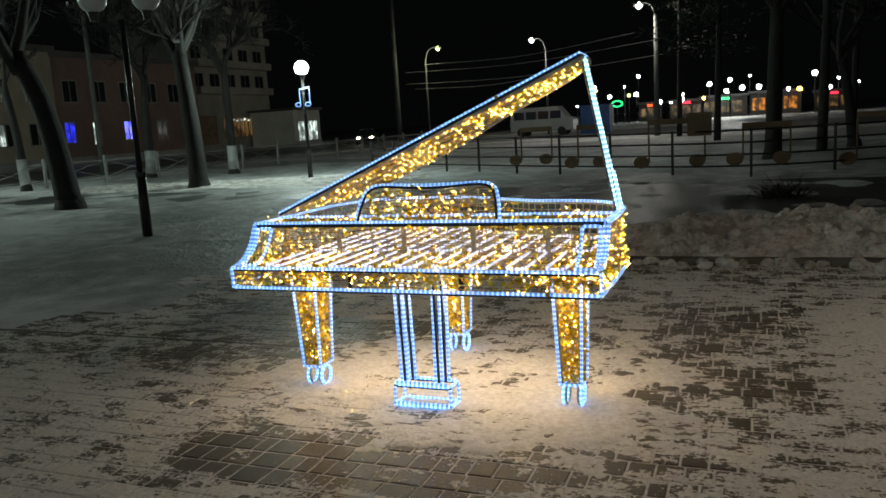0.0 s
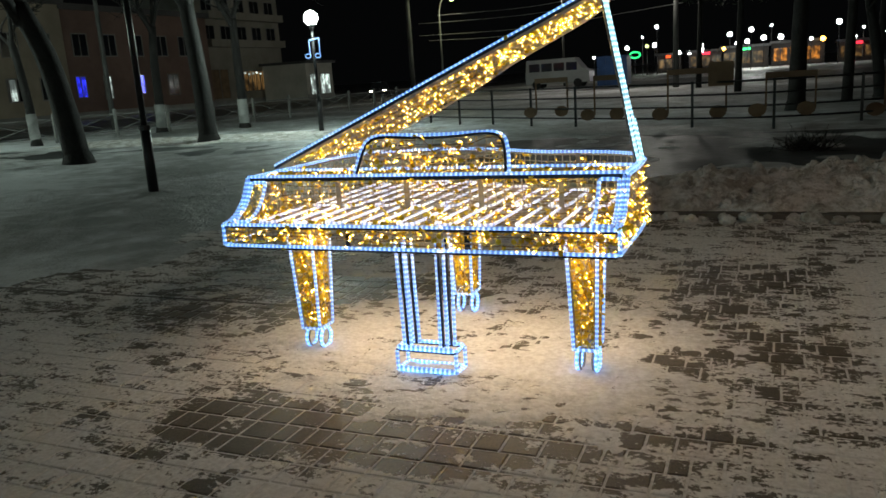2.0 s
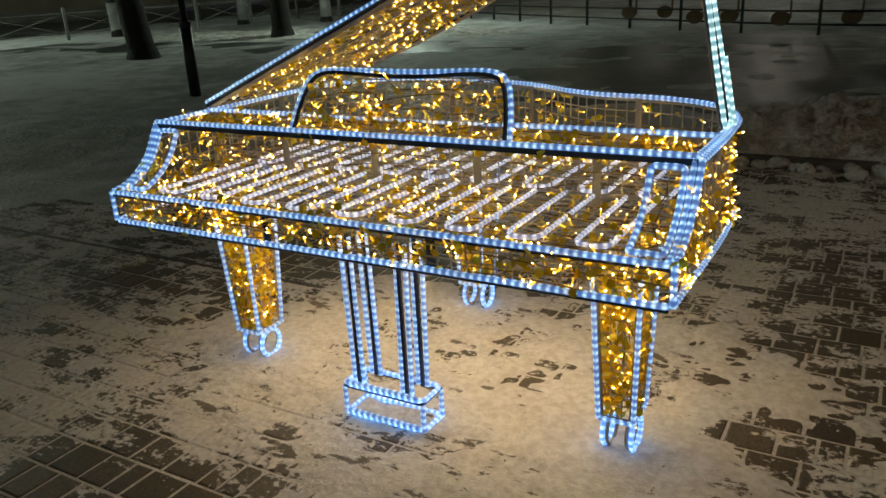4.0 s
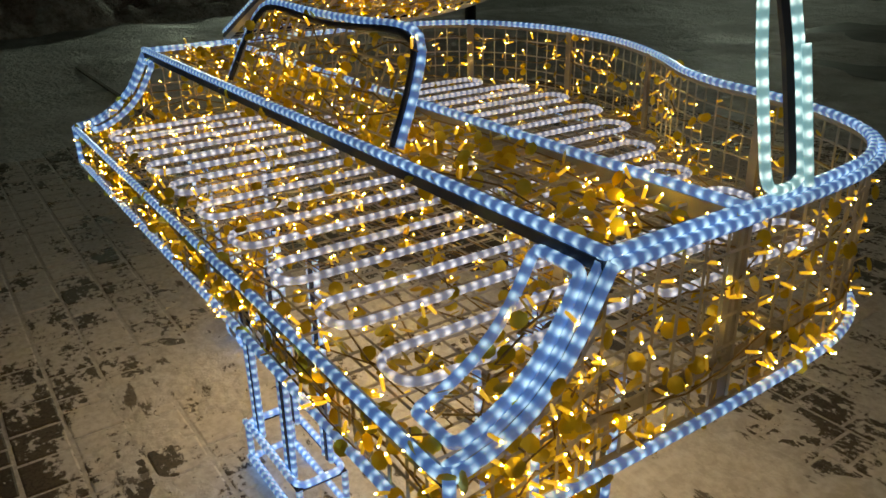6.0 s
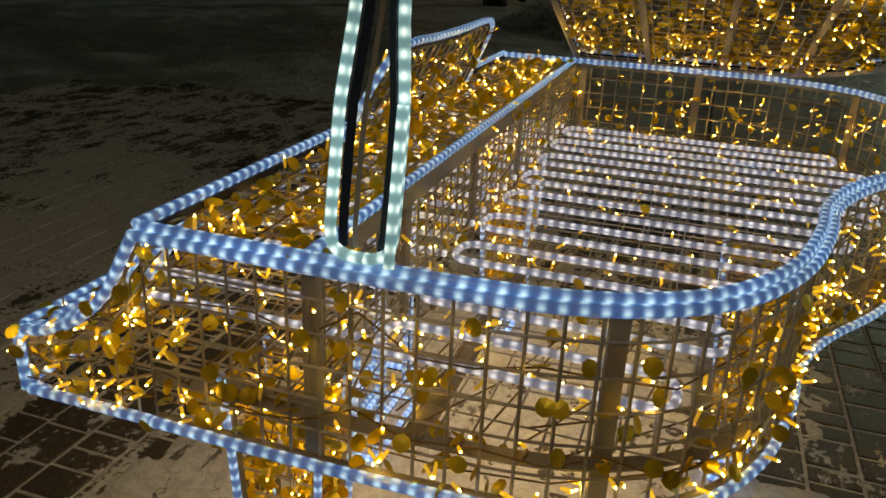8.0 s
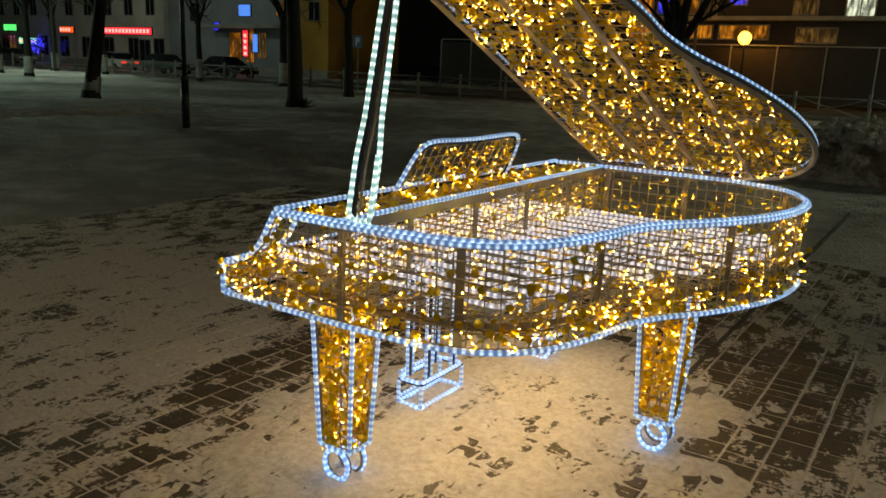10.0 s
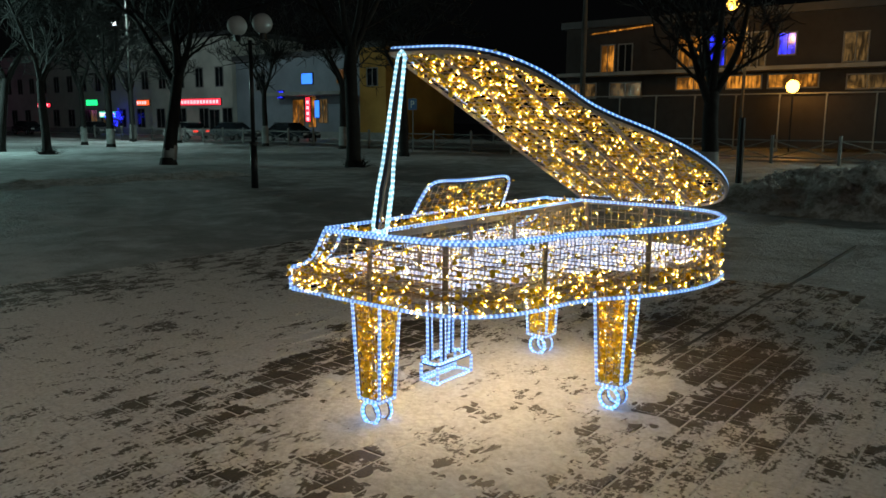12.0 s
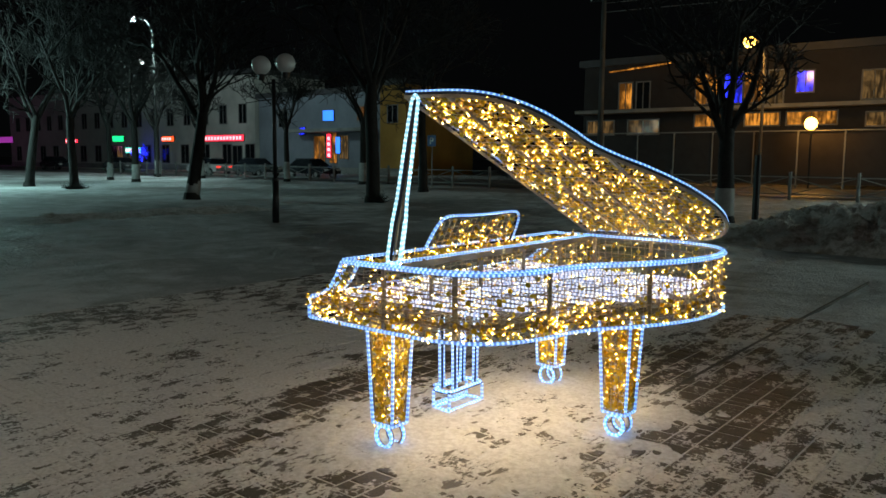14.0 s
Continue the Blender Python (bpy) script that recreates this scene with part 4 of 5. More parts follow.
street_lamp(-27.5, 70.0, 8.6, "lamp_green", -28.9, 70.2, "tall street lamp with a greenish light")
street_lamp(-18.4, 70.0, 8.5, "lamp_white", -17.2, 70.2, "tall street lamp with a white light")
street_lamp(-6.6, 52.0, 8.2, "lamp_white", -5.6, 52.0, "thick concrete street lamp with a white light", 0.19, 0.2)
street_lamp(-29.0, -49.0, 11.8, "lamp_white", -30.4, -48.6, "tall street lamp with a cold white light")
street_lamp(-37.0, -62.0, 10.4, "lamp_white", -38.4, -62.0, "tall street lamp with a cold white light")
street_lamp(-45.2, -8.8, 8.5, "lamp_orange", -45.6, -8.0, "street lamp with an orange sodium light")
# out of view: added for the warm light assumed on the paving
street_lamp(4.8, 3.2, 6.2, "lamp_white", 5.8, 3.0, "unseen street lamp, added to light the paved square")
street_lamp(-10.2, -36.0, 6.2, "lamp_white", -9.0, -36.4, "tall street lamp with a cold light over the lawn")
# no lamp is visible here; it is added to brighten the snowy lawn
street_lamp(-31.0, 13.0, 7.0, "lamp_white", -32.2, 13.0, "tall unseen street lamp, added to light the lawn")
wall_lamp = empty("wall_lamp", "orange lamp on a post above the hoarding", "street lamp", (-44.7, -5.0, 0))
part("post", Mesh().tube([(0, 0, 0), (0, 0, 3.5)], 0.05, 6), M["black"], wall_lamp)
part("lamp_glass", ball(Mesh(), (0.1, 0, 3.66), 0.36, 7, 12), M["lamp_orange"], wall_lamp, "glowing orange glass", True).visible_shadow = False

far = random.Random(3)
for x, z, kind in ((-21.0, 5.2, "lamp_white"), (-18.1, 5.2, "lamp_white"), (-19.8, 4.3, "lamp_green"), (-16.2, 3.4, "lamp_green"), (-11.9, 2.7, "lamp_white"), (-8.9, 2.7, "lamp_white"),
                   (-4.8, 3.2, "lamp_white"), (-2.7, 4.6, "lamp_white"), (-1.3, 4.2, "lamp_white"), (0.8, 3.7, "lamp_white"), (4.8, 3.1, "lamp_white"), (6.4, 3.4, "lamp_orange"),
                   (14.3, 4.2, "lamp_white"), (-14.8, 5.9, "lamp_white"), (-6.7, 3.0, "lamp_orange"), (9.6, 3.3, "lamp_white"), (-20.3, 3.6, "lamp_white"), (-17.4, 3.9, "lamp_white"), (-13.1, 3.0, "lamp_white"), (-10.4, 3.4, "lamp_white"), (-3.6, 3.9, "lamp_white"), (2.6, 4.4, "lamp_white"), (-0.4, 5.4, "lamp_white"), (11.5, 4.6, "lamp_white"), (7.6, 4.9, "lamp_white"), (-22.6, 2.6, "lamp_white"), (-6.0, 5.0, "lamp_white")):
    y, z = 120 + far.uniform(-12, 12), z + far.uniform(-0.3, 0.5)
    ob = empty("street_lamp", "distant street lamp glowing across the road", "street lamp", (x, y, 0), "far street lamps")
    part("pole", Mesh().tube([(0, 0, 0), (0, 0, z - 0.2)], 0.07, 6), M["black"], ob)
    part("lamp_glass", ball(Mesh(), (0, 0, z), far.uniform(0.15, 0.36), 8, 14), M[kind], ob, "", True)
for x, w, h, pane in ((-9.5, 5.0, 2.7, "lit_dim"), (-4.0, 6.5, 3.0, "lit_dim"), (3.2, 7.0, 3.2, "lit_warm"), (11.0, 5.0, 2.8, "lit_dim"), (-15.0, 3.5, 2.6, "lit_dim")):
    ob = empty("kiosk", "low lit shop front across the road", "building", (x, 128, 0), "far shop fronts")
    part("wall", Mesh().box((-w / 2, 0, 0), (w / 2, 5, h)), M["dark_wall"], ob)
    part("roof", Mesh().box((-w / 2 - 0.3, -0.5, h), (w / 2 + 0.3, 5.3, h + 0.35)), M["roof"], ob)
    for k in range(3):
        part("window", Mesh().box((-w / 2 + 0.3 + k * w * 0.31, -0.06, 0.7), (-w / 2 + 0.2 + (k + 0.85) * w * 0.31, -0.004, h * 0.78)), M[pane], ob)
    part("sign", Mesh().box((-w * 0.1, -0.66, h * 0.86), (w * 0.12, -0.51, h * 0.86 + 0.35)), M[("sign_red", "sign_green", "sign_blue", "sign_orange", "sign_teal")[int(w) % 5]], ob)
neon = empty("neon_sign", "green neon sign shaped like a fish", "sign", (-18.7, 119, 2.5))
part("outline", Mesh().tube([(math.cos(w) * 0.75, 0, math.sin(w) * 0.42 + 0.4) for w in [math.pi * k / 8 for k in range(16)]], 0.12, 6, True), M["sign_green"], neon, "", True)
part("post", Mesh().tube([(0, 0.1, -2.5), (0, 0.1, 0)], 0.06, 6), M["black"], neon)


# ---- trees ----
def tree_meshes(seed, high, r, fork, lean=0.0, spread=0.6):
    """A bare tree: a tapered trunk, limbs and many fine twigs."""
    rng = random.Random(seed)
    trunk, crown = Mesh(), Mesh()

    def branch(p, d, length, rad, depth):
        pts = [p]
        steps = 4 if depth < 3 else 3
        q, dd = p.copy(), d.copy()
        for i in range(steps):
            dd = (dd + Vector((rng.gauss(0, 1), rng.gauss(0, 1), rng.gauss(0, 0.7) + 0.25)) * 0.14).normalized()
            q = q + dd * (length / steps)
            pts.append(q.copy())
        crown.tube(pts, rad, 5 if depth < 2 else 3, r_end=max(rad * 0.45, 0.012), caps=False)
        if depth >= 5:
            return
        for k in range(rng.choice((3, 4)) if depth < 4 else 5):
            at = pts[rng.randint(1, steps)]
            w = Vector((rng.gauss(0, 1), rng.gauss(0, 1), rng.gauss(0.25, 0.6))).normalized()
            branch(at, (dd * 0.75 + w * spread * 1.25).normalized(), length * rng.uniform(0.55, 0.78), max(rad * 0.52, 0.020), depth + 1)

    top = Vector((lean, lean * 0.3, fork))
    line = spline([(0, 0, -0.1), (lean * 0.25, 0.02, fork * 0.35), (lean * 0.6, -0.02, fork * 0.7), top], 0.4)
    trunk.tube([(0, 0, -0.1), (0, 0, 0.25)], r * 1.35, 10, r_end=r * 1.02, caps=False)
    trunk.tube(line, r, 10, r_end=r * 0.72)
    for k in range(4):
        w = 2 * math.pi * (k + rng.random() * 0.6) / 4
        d = Vector((math.cos(w) * 0.55, math.sin(w) * 0.55, 1.0)).normalized()
        branch(top - Vector((0, 0, 0.15 * k)), d, (high - fork) * rng.uniform(0.42, 0.55), r * 0.5, 1)
    return trunk, crown


def tree(seed, x, y, high, r, fork, label, lean=0.0, lime=0.0):
    ob = empty("bare_tree", label, "tree", (x, y, 0))
    trunk, crown = tree_meshes(seed, high, r, fork, lean)
    part("trunk", trunk, M["bark"], ob, "", True)
    part("crown", crown, M["bark"], ob, "bare dark branches and twigs", True)
    if lime:
        part("whitewash", Mesh().tube(spline([(0, 0, 0.0), (lean * 0.2, 0, lime)], 0.3), r * 1.08, 10, r_end=r * 1.0, caps=False), M["lime"], ob, "flaking lime wash", True)
    return ob


tree(1, -16.5, 15.35, 10.0, 0.33, 4.0, "thick leaning bare tree on snow", -0.9)
tree(2, -16.8, 20.9, 11.0, 0.32, 4.4, "thick upright bare tree on snow", -0.2)
tree(3, -26.0, 22.1, 9.0, 0.18, 4.0, "slim bare tree beside the street fence", -0.3, 1.2)
tree(4, -20.8, 28.2, 9.5, 0.22, 4.5, "bare tree with a lime-washed foot", 0.0, 1.2)
tree(5, -24.9, 27.7, 9.5, 0.22, 4.5, "bare tree with a lime-washed foot", 0.2, 1.2)
tree(6, -14.5, -19.1, 10.5, 0.27, 3.2, "bare forked tree with a low limb", -0.7, 0.7)
tree(7, -18.0, -12.9, 12.0, 0.27, 4.2, "stout bare tree in a snowy lawn", 0.1)
tree(8, -17.55, 0.05, 7.5, 0.24, 2.4, "pollarded bare tree with candelabra limbs", 0.0, 0.9)
tree(9, -15.1, -34.8, 11.0, 0.24, 3.6, "leaning bare tree on snow", -0.6)
tree(10, -22.9, -38.3, 12.0, 0.24, 3.8, "bare tree with a lime-washed foot on snow", 0.0, 1.1)
tree(11, -31.5, -50.5, 11.0, 0.24, 4.0, "bare street tree with a lime-washed foot", 0.0, 1.3)
tree(12, -31.0, -43.5, 9.0, 0.20, 3.6, "bare street tree with a lime-washed foot", 0.1, 1.3)
tree(13, -30.8, -33.5, 9.0, 0.20, 3.6, "bare street tree with a lime-washed foot", 0.0, 1.3)
tree(14, -30.6, -26.2, 9.5, 0.24, 3.8, "bare street tree with a lime-washed foot", -0.1, 1.3)
tree(15, -25.6, -17.1, 9.5, 0.22, 3.8, "bare street tree beside the road", 0.1)
tree(19, -15.5, -30.7, 11.5, 0.22, 3.4, "bare tree with a dark clump of shoots at its foot", 0.1)
tree(20, -24.0, -43.6, 11.0, 0.20, 3.8, "bare tree with a lime-washed foot on snow", 0.0, 1.2)
tree(16, 0.65, 25.2, 12.0, 0.26, 4.5, "tall dark tree behind the railing", 0.1)
tree(17, 3.3, 30.0, 11.0, 0.20, 3.2, "dark tree behind the railing", -0.5)
tree(18, 5.6, 29.0, 11.5, 0.24, 4.2, "tall dark tree behind the railing", 0.2)


def pine(seed, x, y, high, r):
    """A dark conifer with a high uneven crown."""
    rng = random.Random(seed)
    ob = empty("pine_tree", "tall pine with a dark ragged crown", "tree", (x, y, 0), "pines beyond the railing")
    part("trunk", Mesh().tube(spline([(0, 0, -0.1), (0.1, 0, high * 0.5), (0, 0.1, high)], 1.0), r, 8, r_end=r * 0.3), M["bark"], ob, "", True)
    twigs, tufts = Mesh(), Mesh()
    for k in range(34):
        z = high * rng.uniform(0.36, 1.0)
        w = rng.uniform(0, 2 * math.pi)
        long = (high * 1.08 - z) * 0.34 + rng.uniform(0.3, 1.1)
        end = Vector((math.cos(w) * long, math.sin(w) * long, z + rng.uniform(-0.5, 0.5)))
        twigs.tube([(0, 0, z), end * 0.5 + Vector((0, 0, z * 0.5 + 0.1)), end], 0.04, 4, r_end=0.012)
        for j in range(48):
            t = rng.uniform(0.25, 1.05)
            p = Vector((0, 0, z)).lerp(end, t) + Vector((rng.gauss(0, 0.24), rng.gauss(0, 0.24), rng.gauss(0, 0.18)))
            a = Vector((rng.gauss(0, 1), rng.gauss(0, 1), rng.gauss(0, 0.5))).normalized() * rng.uniform(0.12, 0.26)
            b = Vector((rng.gauss(0, 1), rng.gauss(0, 1), rng.gauss(0, 1))).normalized() * 0.06
            tufts.add([p - a, p + b, p + a, p - b], [(0, 1, 2, 3)])
    part("branches", twigs, M["bark"], ob, kind="stuff")
    part("crown", tufts, M["needle"], ob, "dark green needle tufts", kind="stuff")
    return ob


for k, (x, y, h) in enumerate(((2.2, 28.6, 12), (6.5, 33, 13), (-1.5, 40, 13), (9.0, 27.5, 12), (4.5, 42, 14), (-4.0, 49, 13), (12.5, 38, 14))):
    pine(60 + k, x, y, h, 0.17)


def dry_bush(seed, x, y, size, shoots, label):
    """A tangle of thin shoots."""
    ob = empty("dry_bush", label, "bush", (x, y, 0))
    twigs = Mesh()
    rng = random.Random(seed)
    for k in range(shoots):
        d = Vector((rng.gauss(0, 0.6), rng.gauss(0, 0.6), abs(rng.gauss(0.5, 0.3)) + 0.05)) * size
        p = Vector((rng.gauss(0, 0.16), rng.gauss(0, 0.16), 0)) * size
        twigs.tube([p, p + d * 0.2 + Vector((rng.gauss(0, 0.04), 0, 0)), p + d * 0.38], 0.009 * size, 3, r_end=0.004 * size, caps=False)
    part("twig_tangle", twigs, M["bark"], ob, kind="stuff")
    return ob


dry_bush(77, 0.55, 14.5, 0.85, 200, "small dry bush half buried in snow")
dry_bush(78, -17.9, -12.6, 0.85, 300, "dark shoots round the foot of a tree")
dry_bush(79, -15.4, -30.4, 0.95, 300, "dark shoots round the foot of a tree")

# ---- railing with note ornaments ----
railing_line = spline([(-14.0, 28.0, 0), (-10.5, 25.4, 0), (-6.64, 22.77, 0), (-2.71, 20.34, 0), (-0.2, 19.45, 0), (2.27, 20.1, 0), (5.5, 22.0, 0), (9.5, 25.0, 0)], 0.4)
rail_at, rail_len = along_line(railing_line)
railing = empty("railing", "black steel railing with four rails round the lawn", "railing")
spans = int(rail_len / 1.75)
for k in range(spans + 1):
    p = rail_at(k / spans)
    part("post", Mesh().box((p.x - 0.03, p.y - 0.03, -0.05), (p.x + 0.03, p.y + 0.03, 1.08)), M["black"], railing)
for z in (0.22, 0.48, 0.76, 1.04):
    part("rail", Mesh().tube(lift(railing_line, z), 0.022, 4), M["black"], railing)


def note_ornament(x0, x1, y, high, drop):
    """Two wooden note heads joined by stems and a beam."""
    ob = empty("note_ornament", "brown wooden music note fixed to the railing", "ornament", (x0, y, 0), "notes on the railing")
    w = x1 - x0
    for dx in (0.0, w):
        head = [(dx - 0.14 + math.cos(a) * 0.19, -0.05 * s, 0.36 + math.sin(a) * 0.15 + drop) for s in (0, 1) for a in [math.pi * k / 8 for k in range(16)]]
        faces = [tuple(range(16)), tuple(range(31, 15, -1))] + [(k, (k + 1) % 16, 16 + (k + 1) % 16, 16 + k) for k in range(16)]
        part("note_head", Mesh().add(head, faces), M["wood"], ob)
        part("stem", Mesh().box((dx + 0.02, -0.04, 0.36 + drop), (dx + 0.06, 0.0, high)), M["wood"], ob)
    part("beam", Mesh().box((0.02, -0.05, high - 0.13), (w + 0.06, 0.005, high)), M["wood"], ob)
    return ob


note_ornament(-4.25, -3.5, 20.75, 1.34, 0.0)
note_ornament(-2.3, -1.0, 19.75, 1.38, 0.0)
note_ornament(-0.15, 0.85, 19.46, 1.2, 0.02)
note_ornament(2.25, 3.4, 20.05, 1.3, -0.1)
note_ornament(-6.2, -5.3, 22.15, 1.34, 0.05)
thing("sign_board", bar((-1.35, 19.62, 0.95), (-0.8, 19.67, 1.5)), M["wood"], "blank brown board above the railing", "sign")

# ---- street with its fence, cars and poles ----
road_x, road_y = np.arange(-45.0, -32.9, 1.0), np.arange(-150, 160, 4.0)
thing("road", sheet(road_x, road_y, lambda x, y: np.full_like(x, 0.05)), M["asphalt"], "wet dark street with slush", "road", kind="structure")
thing("road", sheet(np.arange(-33, 61, 3.0), np.arange(56, 76.1, 2.0), lambda x, y: np.full_like(x, 0.05)), M["asphalt"], "wet dark side street", "road", kind="structure")


def fence_panel(x, y, turn):
    ob = empty("fence_panel", "low grey steel street fence panel with crossed bars", "fence", (x, y, 0), "street fence panels")
    ob.rotation_euler[2] = turn
    part("post", Mesh().box((-0.05, -0.05, 0), (0.05, 0.05, 1.15)), M["concrete"], ob)
    for z in (0.22, 0.92):
        part("rail", Mesh().box((0.06, -0.02, z), (2.5, 0.02, z + 0.05)), M["concrete"], ob)
    part("brace", Mesh().tube([(0.06, 0, 0.25), (2.5, 0, 0.92)], 0.018, 4), M["concrete"], ob)
    part("brace", Mesh().tube([(0.06, 0.03, 0.92), (2.5, 0.03, 0.25)], 0.018, 4), M["concrete"], ob)
    return ob


fence_line, fence_len = along_line(spline([(-34.5, -62, 0), (-32.2, -25, 0), (-31.3, -1, 0), (-28.2, 16, 0), (-25.4, 26, 0), (-23.0, 40, 0), (-21.5, 54, 0)], 1.0))
panels = int(fence_len / 2.55)
proto = None
for k in range(panels):
    p, q = fence_line(k / panels), fence_line((k + 1) / panels)
    turn = math.atan2(q.y - p.y, q.x - p.x)
    if proto is None:
        proto = fence_panel(p.x, p.y, turn)
    else:
        copy_thing(proto, pose(p.x, p.y, 0, 0, 0, math.degrees(turn)))
thing("bollard_post", Mesh().tube([(-19.2, 0.3, -0.1), (-19.2, 0.3, 1.75)], 0.09, 8), M["black"], "black steel post standing in snow", "post")


def car(x, y, turn, paint, label, lights):
    """A saloon car: length along its own x."""
    ob = empty("car", label, "car", (x, y, 0.05))
    ob.rotation_euler[2] = radians(turn)
    side = [(-2.15, 0.35), (-2.2, 0.62), (-2.1, 0.86), (-1.45, 0.95), (1.0, 0.95), (2.0, 0.80), (2.18, 0.6), (2.15, 0.35)]
    n = len(side)
    verts = [(px, s * (0.86 if 0.4 < pz < 0.9 else 0.82), pz) for s in (-1, 1) for px, pz in side]
    faces = [tuple(range(n)), tuple(range(2 * n - 1, n - 1, -1))] + [((k + 1) % n, k, n + k, n + (k + 1) % n) for k in range(n)]
    part("body", Mesh().add(verts, faces), paint, ob)
    roof = [(-1.75, 0.94), (-1.2, 1.38), (-0.2, 1.45), (0.35, 1.40), (1.05, 0.94)]
    k0 = len(roof)
    verts = [(px, s * (0.80 if pz < 1 else 0.62), pz) for s in (-1, 1) for px, pz in roof]
    faces = [tuple(range(k0)), tuple(range(2 * k0 - 1, k0 - 1, -1))] + [((k + 1) % k0, k, k0 + k, k0 + (k + 1) % k0) for k in range(k0)]
    part("cabin", Mesh().add(verts, faces), M["dark_glass"], ob, "dark tinted windows")
    part("roof", Mesh().box((-1.2, -0.62, 1.41), (0.3, 0.62, 1.47)), paint, ob)
    for wx in (-1.35, 1.35):
        for wy in (-0.80, 0.80):
            wheel = part("wheel", Mesh().tube([(wx, wy - 0.1, 0.31), (wx, wy + 0.1, 0.31)], 0.31, 14), M["tyre"], ob)
            part("rim", Mesh().tube([(wx, wy - 0.105, 0.31), (wx, wy + 0.105, 0.31)], 0.17, 10), M["chrome"], wheel)
    for wy in (-0.6, 0.6):
        part("tail_light", Mesh().box((-2.23, wy - 0.2, 0.66), (-2.14, wy + 0.2, 0.78)), M["tail" if lights else "dark_glass"], ob)
        part("headlight", Mesh().box((2.06, wy - 0.17, 0.60), (2.19, wy + 0.17, 0.73)), M["head" if lights == 2 else "globe"], ob)
    return ob


car(-36.4, -50.6, -90, M["car_white"], "dirty white saloon car parked at the kerb", 1)
car(-36.8, -44.6, 90, M["car_grey"], "grey saloon car parked at the kerb", 0)
car(-36.4, -37.4, 90, M["car_dark"], "black saloon car with red tail lights", 1)
car(-36.8, -66.0, 90, M["car_grey"], "grey saloon car parked at the kerb", 1)
car(-36.8, -80.0, 90, M["car_dark"], "dark saloon car parked at the kerb", 0)
car(-34.6, 68.0, -68, M["car_dark"], "dark car with headlights on", 2)

van = empty("minibus", "dirty white minibus parked beyond the railing", "van", (-16.6, 66.0, 0.05))
side = [(-2.6, 0.4), (-2.65, 1.1), (-2.55, 2.35), (1.5, 2.4), (2.2, 1.5), (2.75, 1.25), (2.8, 0.4)]
n = len(side)
part("body", Mesh().add([(px, s * (1.0 if pz < 2 else 0.9), pz) for s in (-1, 1) for px, pz in side], [tuple(range(n)), tuple(range(2 * n - 1, n - 1, -1))] + [((k + 1) % n, k, n + k, n + (k + 1) % n) for k in range(n)]), M["van"], van)
for k in range(4):
    part("window", Mesh().box((-2.3 + k * 1.05, -1.02, 1.4), (-1.4 + k * 1.05, -0.97, 2.05)), M["dark_glass"], van)
for wx in (-1.7, 1.8):
    for wy in (-0.92, 0.92):
        part("wheel", Mesh().tube([(wx, wy - 0.12, 0.36), (wx, wy + 0.12, 0.36)], 0.36, 14), M["tyre"], van)
box = empty("blue_container", "blue steel storage box standing by the road", "container", (-12.0, 66.0, 0.05))
part("body", Mesh().box((-1.2, -1, 0), (1.2, 1, 2.2)), M["blue_box"], box)
part("lid", Mesh().box((-1.26, -1.06, 2.2), (1.26, 1.06, 2.3)), M["blue_box"], box)
for k in range(5):
    part("rib", Mesh().box((-1.1 + k * 0.52, -1.04, 0.1), (-1.02 + k * 0.52, -1.0, 2.1)), M["blue_box"], box)


def utility_pole(x, y, high, r, label, arms=2):
    ob = empty("utility_pole", label, "pole", (x, y, 0))
    part("pole", Mesh().tube([(0, 0, 0), (0, 0, high)], r, 8, r_end=r * 0.7), M["pole"], ob, "", True)
    for k in range(arms):
        part("cross_arm", Mesh().box((-0.05, -1.0, high - 0.6 - 0.7 * k), (0.05, 1.0, high - 0.5 - 0.7 * k)), M["black"], ob)
        for dy in (-0.9, -0.45, 0.45, 0.9):
            part("insulator", Mesh().tube([(0, dy, high - 0.5 - 0.7 * k), (0, dy, high - 0.34 - 0.7 * k)], 0.05, 6), M["globe"], ob)
    return ob


utility_pole(-32.0, 70.0, 13.5, 0.26, "thick dark utility pole at the crossing", 0)
utility_pole(-43.0, -17.2, 13.5, 0.20, "concrete pole carrying tram wires", 3)
utility_pole(-31.5, 31.5, 9.0, 0.14, "slim concrete pole by the street", 1)
for z, x0, x1 in ((6.6, -31, -6), (5.5, -31, -6), (7.2, -29, -8), (5.0, -30, -12)):
    thing("overhead_wire", Mesh().tube(spline([(x0, 70, z), ((x0 + x1) / 2, 66, z - 0.35), (x1, 60, z + 0.1)], 2.0), 0.02, 4), M["concrete"], "thin overhead tram wire", "wire", "overhead wires")
for k in range(5):
    z = 13.0 - 0.55 * k
    thing("overhead_wire", Mesh().tube(spline([(-43, -17.2, z), (-42, -2, z - 0.5), (-40, 14, z - 0.1)], 2.0), 0.02, 4), M["concrete"], "thin overhead tram wire", "wire", "overhead wires")
parking = empty("parking_sign", "blue parking sign on a thin post", "sign", (-30.6, -20.8, 0))
part("post", Mesh().tube([(0, 0, 0), (0, 0, 2.9)], 0.035, 6), M["concrete"], parking)
part("plate", Mesh().box((0.02, -0.3, 2.25), (0.05, 0.3, 2.85)), M["blue_box"], parking, "blue plate")
letter = bpy.data.curves.new("letter", "FONT")
letter.body, letter.size, letter.align_x, letter.extrude = "P", 0.55, "CENTER", 0.004
mark = new("letter", letter)
letter.materials.append(M["globe"])
mark.parent = parking
mark.matrix_basis = pose(0.058, 0.0, 2.36, 90, 0, 90)


